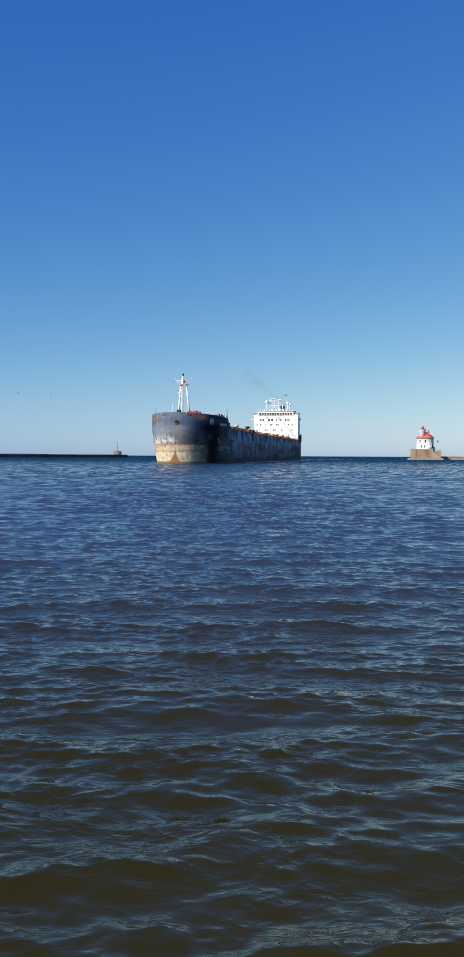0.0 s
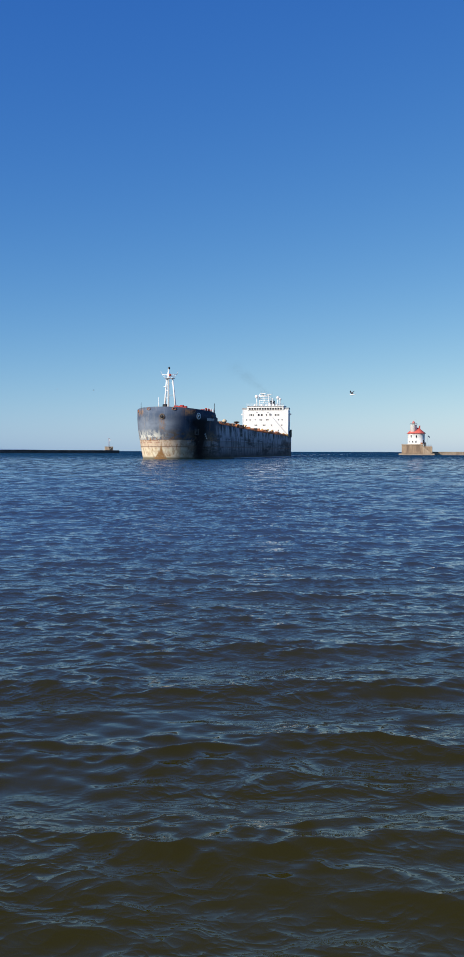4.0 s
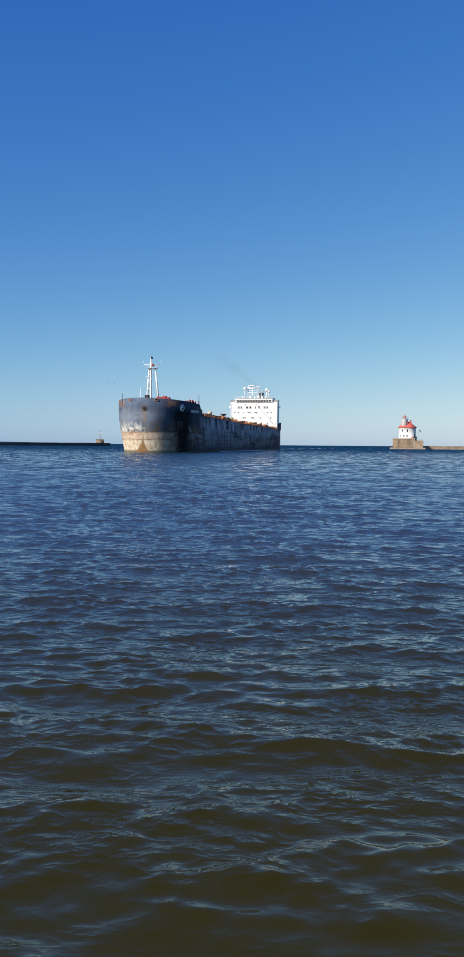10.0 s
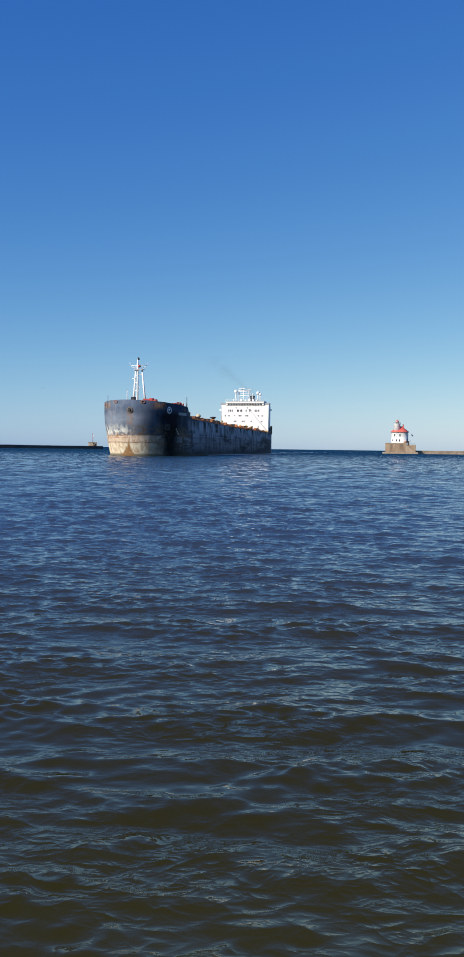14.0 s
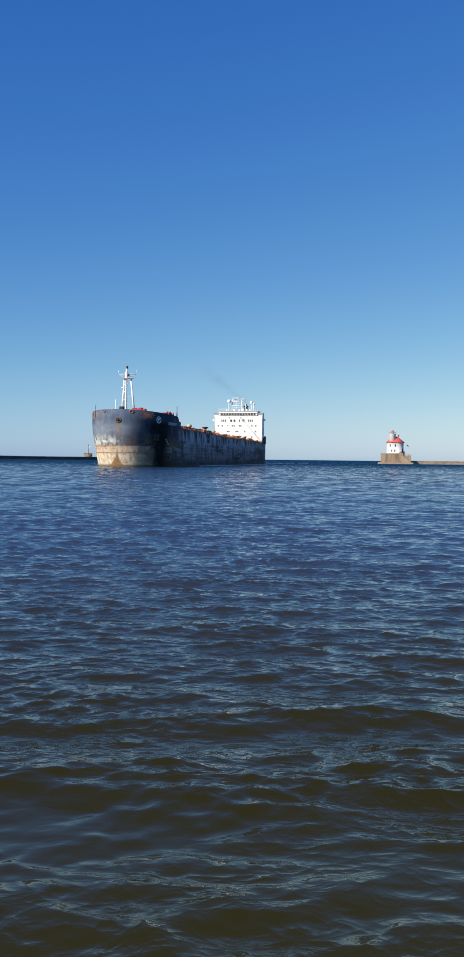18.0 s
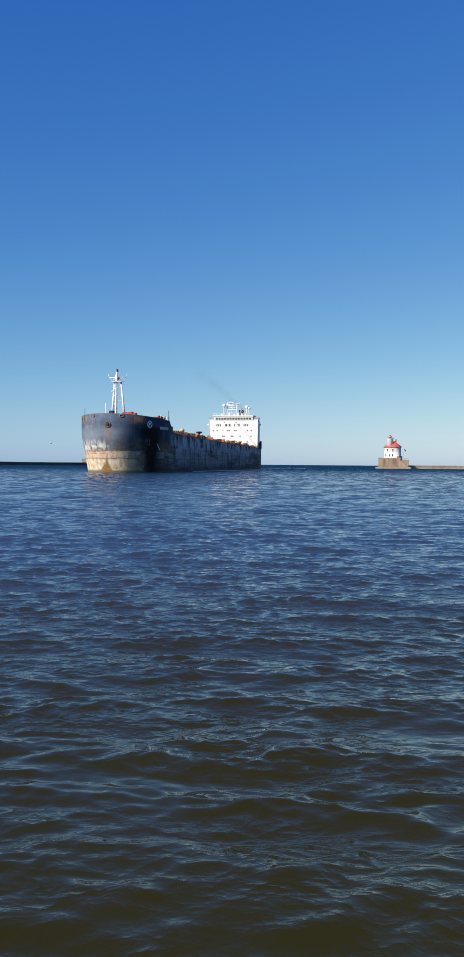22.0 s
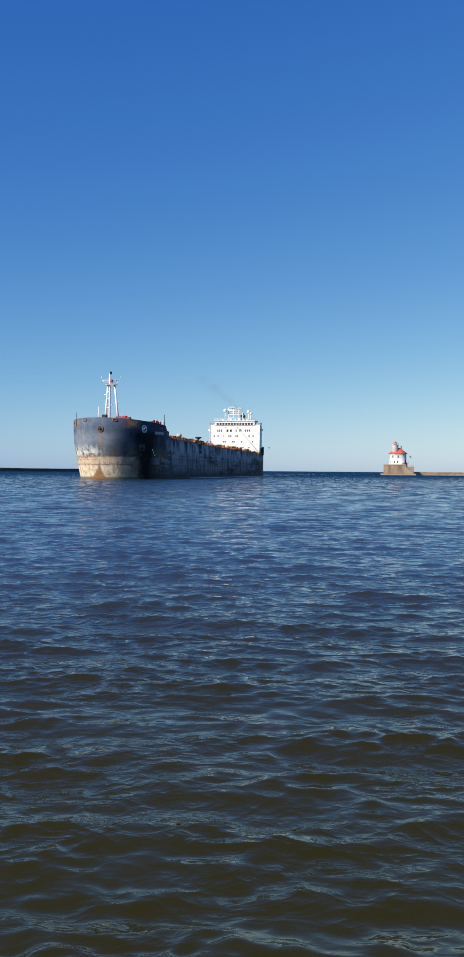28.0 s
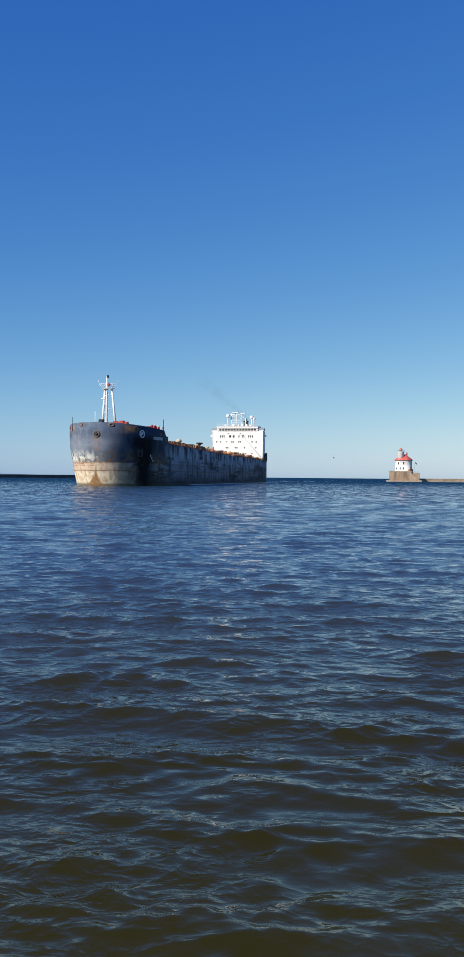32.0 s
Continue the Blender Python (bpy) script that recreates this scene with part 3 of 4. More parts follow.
# ---- lighthouse ----
def lighthouse():
    ob = root("lighthouse", "white lighthouse with red roofs on a weathered concrete base", "lighthouse", m=pose(139.9, 620, 0, 0, 0, -12.7))
    part("ledge", box(-12.2, 13, -9, 9, -1.5, 1.1, 0.15), CONCRETE, ob)
    part("base_wall", box(-10.2, 5.0, -7.2, 7.2, 1.1, 7.2, 0.2), STAINED, ob)
    part("parapet", box(-10.4, 5.2, -7.4, 7.4, 7.2, 7.75, 0.06), CONCRETE, ob)
    part("side_platform", box(5.0, 11.4, -6.2, 6.2, 1.1, 6.3, 0.15), STAINED, ob)
    for k in range(14):
        part("step", box(4.8 + k * 0.42, 5.2 + k * 0.42 + 0.05, -7.4, -6.25, 1.1, 6.2 - k * 0.36), CONCRETE, ob)
    fl, r = 1.45, 4.6
    house = part("house_wall", lathe([(r + 0.15, 7.7), (r + 0.15, 8.3), (r, 8.4), (r, 15.5), (r + 0.25, 15.7)], n=40, flat=fl), LIGHT_WALL, ob)
    part("roof", lathe([(r + 0.75, 15.55), (r + 0.8, 15.75), (r * 0.5, 18.1), (0.25, 19.9)], n=40, flat=fl), ROOF_RED, ob, "red hipped roof")
    part("chimney", box(1.9, 2.8, -0.5, 0.5, 18.8, 21.1, 0.05), ROOF_RED, ob)
    part("chimney_cap", box(1.75, 2.95, -0.65, 0.65, 21.1, 21.35, 0.04), GREY, ob)

    def at(x, out=0.0):
        e = max(abs(x) - fl, 0)
        a = math.asin(min(e / r, 1)) * (1 if x > 0 else -1)
        sx = math.copysign(min(abs(x), fl), x)
        return pose(sx + math.sin(a) * (r + out), -math.cos(a) * (r + out), 0, 0, 0, math.degrees(a))
    for x, z, h in ((-3.6, 12.5, 1.8), (0.1, 12.5, 1.8), (-5.0, 9.0, 1.3), (-2.4, 8.9, 1.5), (-0.2, 8.9, 1.5)):
        w = part("window", box(-0.4, 0.4, -0.06, 0.15, z, z + h, 0.03), DARK_GLASS, house)
        w.matrix_local = at(x)
        for n, b in (("sill", box(-0.55, 0.55, -0.2, 0.1, z - 0.18, z, 0.03)), ("lintel", box(-0.5, 0.5, -0.1, 0.1, z + h, z + h + 0.15, 0.02))):
            part(n, b, LIGHT_WALL, house).matrix_local = at(x)
    d = part("door", box(-0.6, 0.6, -0.08, 0.15, 8.4, 11.0, 0.03), BLACK, house, "dark door")
    d.matrix_local = at(5.2)
    c = (-2.0, -1.5, 0)
    part("tower", lathe([(2.45, 15), (2.3, 21.5), (2.4, 21.6), (2.4, 21.8)], c, 28), LIGHT_WALL, ob)
    gal = part("gallery", lathe([(2.65, 21.8), (2.7, 22.0), (1.5, 22.02)], c, 28), LIGHT_WALL, ob)
    for k in range(14):
        a = k * math.tau / 14
        p = (c[0] + 2.6 * math.cos(a), c[1] + 2.6 * math.sin(a))
        part("rail_post", tube((*p, 21.9), (*p, 22.9), 0.035, n=5), GREY, gal)
    part("handrail", lathe([(2.6, 22.85), (2.63, 22.88), (2.6, 22.92), (2.57, 22.88)], c, 28), GREY, gal)
    lan = part("lantern_room", lathe([(1.1, 22.0), (1.1, 22.5), (1.02, 22.55), (1.02, 23.5)], c, 12), WHITE, ob)
    for k in range(12):
        a = k * math.tau / 12
        p = (c[0] + 1.05 * math.cos(a), c[1] + 1.05 * math.sin(a))
        part("glazing_bar", tube((*p, 22.4), (*p, 23.5), 0.06, n=5), ROOF_RED, lan)
    part("lantern_roof", lathe([(1.2, 23.45), (1.15, 23.6), (0.7, 24.1), (0.22, 24.4), (0.22, 24.7), (0.05, 24.85)], c, 20), ROOF_RED, ob, "red domed lantern roof")
    part("antenna", tube((c[0] + 1.6, c[1], 21.8), (c[0] + 1.6, c[1], 26.2), 0.05, 0.02, 5), GREY, ob)
    pole = part("flagpole", tube((7.2, -2, 6.3), (8.3, -2, 14.6), 0.07, 0.04, 6), GREY, ob)
    bm = bmesh.new()
    prev = None
    for k in range(7):
        u = k / 6
        row = [bm.verts.new((8.25 + 1.3 * u - 0.1 * j * 0.3, -2 + 0.18 * math.sin(u * 7 + j), 14.4 - 1.1 * u - j * 0.5)) for j in range(3)]
        if prev:
            for j in range(2):
                bm.faces.new((prev[j], row[j], row[j + 1], prev[j + 1])).smooth = True
        prev = row
    bmesh.ops.solidify(bm, geom=bm.faces[:], thickness=0.02)
    part("flag", bm, FLAG_BLUE, pole, "blue-grey flag blown out by the wind")
    for k in range(8):
        part("rail_post", tube((5.4 + k * 0.8, -6.0, 6.3), (5.4 + k * 0.8, -6.0, 7.4), 0.05, n=5), GREY, ob)
    for z in (6.85, 7.4):
        part("handrail", tube((5.4, -6.0, z), (11.0, -6.0, z), 0.04, n=5), GREY, ob)
    for k in range(12):
        part("parapet_post", tube((-9.8 + k * 1.3, -7.0, 7.75), (-9.8 + k * 1.3, -7.0, 8.6), 0.045, n=5), GREY, ob)
    part("fuel_tank", tube((3.0, -5.6, 8.5), (5.0, -5.6, 8.5), 0.55, n=14), ORANGE, ob, "rusty brown tank")
    part("tank_cradle", box(3.3, 4.7, -6.0, -5.2, 7.7, 8.1, 0.04), GREY, ob)
    part("equipment_box", box(5.6, 6.8, -5.6, -4.6, 6.3, 9.2, 0.06), BLACK, ob)


lighthouse()


# ---- cargo ship: x across, y aft from the stem, z up from the waterline ----
SHIP_LENGTH, HALF_BEAM = 169.0, 11.5


def deck_z(y):
    return 10.75 - 0.9 * min(max((y - 22) / 60, 0), 1) - 0.7 * min(max((y - 60) / 110, 0), 1)


def top_z(y):
    """Top edge of the plating along the length."""
    fore = 15.0 - 0.055 * y
    if y < 19.5:
        return fore
    if y < 25:
        u = (y - 19.5) / 5.5
        return fore * (1 - u) + deck_z(25) * u - 0.6 * math.sin(u * math.pi)
    if y < 160:
        return deck_z(y)
    return deck_z(160) + (1.6 if y > 162 else 1.6 * (y - 160) / 2)


def stem_y(z):
    return 0.0 if z > 10.5 else 4.0 * ((10.5 - z) / 10.5) ** 1.25


def bow_len(z):
    return 19.5 + 0.25 * max(10.5 - z, 0)


def hull_point(col, z):
    """col: 0..1 round the bow from the stem to full beam, then metres aft of it."""
    if col <= 1:
        a = col * math.pi / 2
        return HALF_BEAM * math.sin(a) ** 0.96, stem_y(z) + bow_len(z) * (1 - math.cos(a))
    y = stem_y(z) + bow_len(z) + (col - 1)
    return HALF_BEAM, y


def build_hull():
    bm = bmesh.new()
    cols = [k / 26 for k in range(27)]
    aft = [29, 32, 40, 55, 70, 85, 100, 115, 130, 145, 155, 160, 162, 165, SHIP_LENGTH]
    levels = [-1.5, 0, 0.8, 2, 3.5, 5, 6.5, 8, 9.2]
    grid = []
    for side in (-1, 1):
        rows = []
        for c in cols:
            line = []
            for z in levels + ["t0", "t1"]:
                if z == "t0" or z == "t1":
                    x, y = hull_point(c, 12)
                    zt = top_z(y)
                    zz = (9.2 + zt) / 2 if z == "t0" else zt
                    x, y = hull_point(c, zz)
                    zz = min(zz, 15)
                else:
                    x, y = hull_point(c, z)
                    zz = z
                line.append(bm.verts.new((side * x, y, zz)))
            rows.append(line)
        for f in (0.12, 0.25, 0.4, 0.55, 0.7, 0.85):  # fairing between the bow's curve and the straight side
            line = []
            for z in levels + ["t0", "t1"]:
                yb = hull_point(1, 12 if z in ("t0", "t1") else z)[1]
                y = yb + (29.0 - yb) * f
                zt = top_z(y)
                zz = (9.2 + zt) / 2 if z == "t0" else zt if z == "t1" else z
                line.append(bm.verts.new((side * HALF_BEAM, y, zz)))
            rows.append(line)
        for y in aft:
            line = []
            for z in levels + ["t0", "t1"]:
                zt = top_z(y)
                zz = (9.2 + zt) / 2 if z == "t0" else zt if z == "t1" else z
                taper = 1 - 0.06 * max((y - 150) / 19, 0) ** 2
                line.append(bm.verts.new((side * HALF_BEAM * taper, y, zz)))
            rows.append(line)
        for a, b in zip(rows, rows[1:]):
            for j in range(len(a) - 1):
                q = (a[j], b[j], b[j + 1], a[j + 1])
                bm.faces.new(q if side > 0 else q[::-1]).smooth = True
        grid.append(rows)
    for j in range(len(grid[0][-1]) - 1):
        a, b = grid[0][-1], grid[1][-1]
        bm.faces.new((b[j], a[j], a[j + 1], b[j + 1]))
    bmesh.ops.remove_doubles(bm, verts=bm.verts[:], dist=0.001)
    bmesh.ops.recalc_face_normals(bm, faces=bm.faces[:])
    # plating thickness, inwards
    rim = [e for e in bm.edges if e.is_boundary and e.verts[0].co.z > 5]
    ext = bmesh.ops.extrude_edge_only(bm, edges=rim)
    for v in ext["geom"]:
        if isinstance(v, bmesh.types.BMVert):
            v.co.x *= 0.975
            v.co.y = v.co.y + 0.25 if v.co.y < 20 else v.co.y
    return bm


ship = root("cargo_ship", "long navy-hulled bulk carrier with white aft deckhouse, rusty and scraped", "ship")
part("hull", build_hull(), HULL, ship, "faded navy and tan hull with rust runs")


def side_pose(col, z, out=0.03, side=1):
    """A pose on the plating: x along it, y inwards, z up."""
    x, y = hull_point(col, z)
    x2, y2 = hull_point(col + 0.01, z)
    t = Vector((x2 - x, y2 - y, 0)).normalized()
    n = Vector((t.y, -t.x, 0))
    p = Vector((x, y, z)) + n * out
    m = Matrix((t, -n, Vector((0, 0, 1)))).transposed().to_4x4()
    if side < 0:
        p.x = -p.x
        t2, n2 = Vector((t.x, -t.y, 0)), Vector((-n.x, n.y, 0))
        m = Matrix((t2, -n2, Vector((0, 0, 1)))).transposed().to_4x4()
    return Matrix.Translation(p) @ m


def ship_decks():
    bm = bmesh.new()
    pts = [hull_point(k / 20, 12) for k in range(1, 21)]
    ring = [bm.verts.new((x * 0.97, y + 0.3, 13.9 - 0.055 * y)) for x, y in pts] + [bm.verts.new((11.1, 24, 12.6))]
    ring2 = [bm.verts.new((-v.co.x, v.co.y, v.co.z)) for v in reversed(ring)]
    bm.faces.new(ring + ring2)
    part("forecastle_deck", bm, RUST, ship)
    part("forecastle_bulkhead", box(-11.1, 11.1, 23.6, 24.0, 9, 12.6), ORANGE, ship)
    bm = bmesh.new()
    prev = None
    for y in (24, 40, 60, 85, 110, 135, 160, 168.6):
        z = deck_z(min(y, 160)) - 0.25
        row = [bm.verts.new((-11.1, y, z)), bm.verts.new((11.1, y, z))]
        if prev:
            bm.faces.new((prev[0], prev[1], row[1], row[0]))
        prev = row
    part("main_deck", bm, RUST, ship)


def hatches():
    for k in range(9):
        y0 = 31 + k * 14.0
        z = deck_z(y0 + 6) - 0.25
        part("hatch_coaming", box(-8.0, 8.0, y0, y0 + 10.5, z, z + 1.0, 0.08), ORANGE if k % 3 else RUST, ship)
        cov = part("hatch_cover", box(-8.2, 8.2, y0 - 0.2, y0 + 10.7, z + 1.0, z + 1.45, 0.1), RUST if k % 2 else ORANGE, ship)
        for j in range(5):
            part("cover_rib", box(-8.1, 8.1, y0 + 0.6 + j * 2.2, y0 + 0.9 + j * 2.2, z + 1.45, z + 1.6), RUST, cov)


def deck_rail():
    y = 26.0
    while y < 159:
        z = deck_z(y)
        part("rail_post", tube((11.2, y, z - 0.25), (11.2, y, z + 0.9), 0.045, n=5), RUST, ship)
        y += 2.6
    for h in (0.45, 0.9):
        part("guard_rail", tube((11.2, 26, deck_z(26) + h), (11.2, 82, deck_z(82) + h), 0.035, n=5), RUST, ship)
        part("guard_rail", tube((11.2, 82, deck_z(82) + h), (11.2, 159, deck_z(159) + h), 0.035, n=5), RUST, ship)
    part("deck_pipe", tube((10.3, 27, deck_z(27) + 0.35), (10.3, 82, deck_z(82) + 0.35), 0.28), ORANGE, ship)
    part("deck_pipe", tube((10.3, 82, deck_z(82) + 0.35), (10.3, 158, deck_z(158) + 0.35), 0.28), ORANGE, ship)
    rnd = random.Random(11)
    y = 27.5
    kinds = (("deck_locker", ORANGE), ("vent", YELLOW), ("bollard", RUST), ("winch", RUST), ("hose_box", ORANGE), ("cleat", BLACK))
    while y < 157:
        name, material = kinds[rnd.randrange(6)]
        z = deck_z(y) - 0.25
        w, h = rnd.uniform(0.6, 2.2), rnd.uniform(0.9, 1.9)
        if name == "vent":
            bm = lathe([(0.22, 0), (0.22, h), (0.5, h + 0.1), (0.45, h + 0.4), (0.1, h + 0.5)], (9.4, y, z), 10)
        elif name == "bollard":
            bm = lathe([(0.3, 0), (0.26, h * 0.7), (0.36, h * 0.75), (0.3, h * 0.85)], (10.6, y, z), 10)
            lathe([(0.3, 0), (0.26, h * 0.7), (0.36, h * 0.75), (0.3, h * 0.85)], (10.6, y + 1.0, z), 10, bm)
        elif name == "winch":
            bm = tube((9.0, y, z + 0.7), (10.4, y, z + 0.7), 0.55, n=12)
            box(8.9, 9.1, y - 0.6, y + 0.6, z, z + 1.3, 0, bm)
            box(10.3, 10.5, y - 0.6, y + 0.6, z, z + 1.3, 0, bm)
        else:
            bm = box(9.0, 10.4, y, y + w, z, z + h, 0.06)
        part(name, bm, material, ship)
        y += rnd.uniform(1.3, 3.0)


def deck_gear():
    # yellow and orange machinery abaft the forecastle
    for y, w, h, mt in ((29, 2.2, 1.3, ORANGE), (36.5, 2.2, 1.3, RUST), (52.6, 1.6, 1.7, ORANGE), (42.5, 2.0, 1.5, RUST), (46, 3, 1.2, RUST)):
        z = deck_z(y) - 0.25
        part("machinery_house", box(6.5, 9.8, y, y + w, z, z + h, 0.12), mt, ship)
        part("house_cap", box(6.4, 9.9, y - 0.06, y + w + 0.06, z + h, z + h + 0.12, 0.03), RUST, ship)
    z = deck_z(33) - 0.25
    part("vent_trunk", lathe([(0.55, 0), (0.55, 1.6), (0.75, 1.7), (0.72, 2.1), (0.4, 2.4), (0.1, 2.5)], (9.6, 39.2, z), 20), CREAM, ship, "cream mushroom ventilator trunk")
    y, z = 90.5, deck_z(90) - 0.25
    post = part("deck_post", tube((2, y, z), (2, y, z + 3.9), 0.35, 0.28, 10), BLACK, ship, "dark mushroom-topped deck post")
    part("post_top", lathe([(0.3, 3.6), (1.1, 4.1), (1.15, 4.4), (0.2, 4.5)], (2, y, z), 16), BLACK, post)
    part("crane_rail", box(10.2, 10.6, 60, 62, deck_z(60), deck_z(60) + 1.4, 0.05), BLACK, ship)
    part("hatch_gantry_leg", box(9.2, 10.0, 110, 113, deck_z(110) - 0.25, deck_z(110) + 1.7, 0.06), BLACK, ship)


def foremast():
    y, z0 = 9.0, 13.4
    m = part("foremast", lathe([(0.36, 0), (0.28, 0.5), (0.24, 9.8), (0.28, 10.2), (0.3, 12.0), (0.2, 12.2), (0.15, 13.4)], (-0.1, y, z0), 12), MAST_WHITE, ship, "white tripod foremast")

    def leg_at(x, h):
        return 0.25 + (x - 0.25) * (1 - 0.52 * h / 10.4), y + 0.8 - 0.7 * h / 10.4, z0 + h
    for x in (-1.65, 2.05):
        part("leg", tube(leg_at(x, 0), leg_at(x, 10.4), 0.29, 0.22, 10), MAST_WHITE, m)
    for h in (2.2, 4.6, 6.8, 8.6):
        part("brace", tube(leg_at(-1.65, h), (-0.1, y, z0 + h), 0.09, n=6), MAST_WHITE, m)
    for h in (5.4, 9.0):
        part("brace", tube((-0.1, y, z0 + h), leg_at(2.05, h), 0.07, n=6), MAST_WHITE, m)
    part("platform", box(-1.15, 1.65, y - 0.9, y + 0.9, z0 + 10.3, z0 + 10.42, 0.03), MAST_WHITE, m)
    for x in (-1.1, 0.25, 1.6):
        for yy in (-0.85, 0.85):
            part("platform_stanchion", tube((x, y + yy, z0 + 10.4), (x, y + yy, z0 + 11.4), 0.03, n=5), MAST_WHITE, m)
    for h in (10.9, 11.4):
        for a, b in (((-1.1, -0.85), (1.6, -0.85)), ((-1.1, 0.85), (1.6, 0.85)), ((-1.1, -0.85), (-1.1, 0.85)), ((1.6, -0.85), (1.6, 0.85))):
            part("platform_rail", tube((a[0], y + a[1], z0 + h), (b[0], y + b[1], z0 + h), 0.028, n=5), MAST_WHITE, m)
    part("yard", tube((-2.1, y, z0 + 11.5), (2.5, y, z0 + 11.5), 0.085, n=8), MAST_WHITE, m)
    for x, d in ((-2.1, -0.35), (2.5, 0.35)):
        part("aerial", tube((x, y, z0 + 11.45), (x + d, y, z0 + 12.5), 0.05, n=5), MAST_WHITE, m)
        part("yard_stay", tube((x, y, z0 + 11.5), (x * 0.55, y, z0 + 10.4), 0.04, n=5), MAST_WHITE, m)
    part("lamp_housing", lathe([(0.35, 0), (0.4, 0.5), (0.2, 0.7)], (0.6, y - 0.6, z0 + 10.9), 10), RED, m, "red lamp housing")
    part("lamp_housing", lathe([(0.28, 0), (0.3, 0.5), (0.15, 0.7)], (0.1, y, z0 + 13.0), 10), BLACK, m)
    part("ladder", tube((0.1, y - 0.55, z0), (0.1, y - 0.5, z0 + 10.3), 0.07, n=5), GREY, m)
    part("bracket", tube((-1.6, y, z0 + 7.9), (-0.6, y, z0 + 7.9), 0.12, n=6), MAST_WHITE, m)
    part("light_post", tube((-3.1, y, z0), (-3.1, y, z0 + 4.8), 0.12, 0.09, 6), MAST_WHITE, ship)
    for x, yy, h, mt in ((-4.6, 9, 2.3, BLACK), (-3.6, 10, 2.4, RED), (-2.4, 12, 2.3, RUST), (0.1, 5, 2.6, BLACK), (2.6, 8, 2.5, RED), (3.6, 7.5, 2.3, RED), (4.6, 7, 2.5, RED), (5.6, 7, 2.2, RED), (8.2, 17, 2.3, RED)):
        z = 13.9 - 0.055 * yy
        w = part("windlass", box(x - 0.45, x + 0.45, yy - 0.5, yy + 0.5, z, z + h - 0.5, 0.1), mt, ship)
        part("drum", tube((x - 0.6, yy, z + h - 0.7), (x + 0.6, yy, z + h - 0.7), 0.45, n=12), mt, w)
    # open rail and red fittings at the after end of the forecastle
    for k in range(7):
        yy = 13.0 + k * 1.05
        c = math.acos(1 - yy / 19.5) / (math.pi / 2)
        x = hull_point(min(c, 1), 14)[0] - 0.15
        part("rail_stanchion", tube((x, yy, top_z(yy) - 0.3), (x, yy, top_z(yy) + 0.95), 0.06, n=5), RED if k % 2 else MAST_WHITE, ship)
    for k in range(4):
        yy = 13.4 + k * 1.6
        part("mooring_bitt", lathe([(0.3, -0.6), (0.3, 0.6), (0.4, 0.65), (0.35, 0.85)], (10.3, yy, top_z(yy)), 10), RED, ship)
    part("jack_post", tube((11.3, 19.1, 13), (11.3, 19.1, 16.8), 0.11, 0.08, 6), BLACK, ship)
    part("jack_post", tube((-6.6, 3.3, 13), (-6.6, 3.3, 16.4), 0.09, 0.06, 6), BLACK, ship)


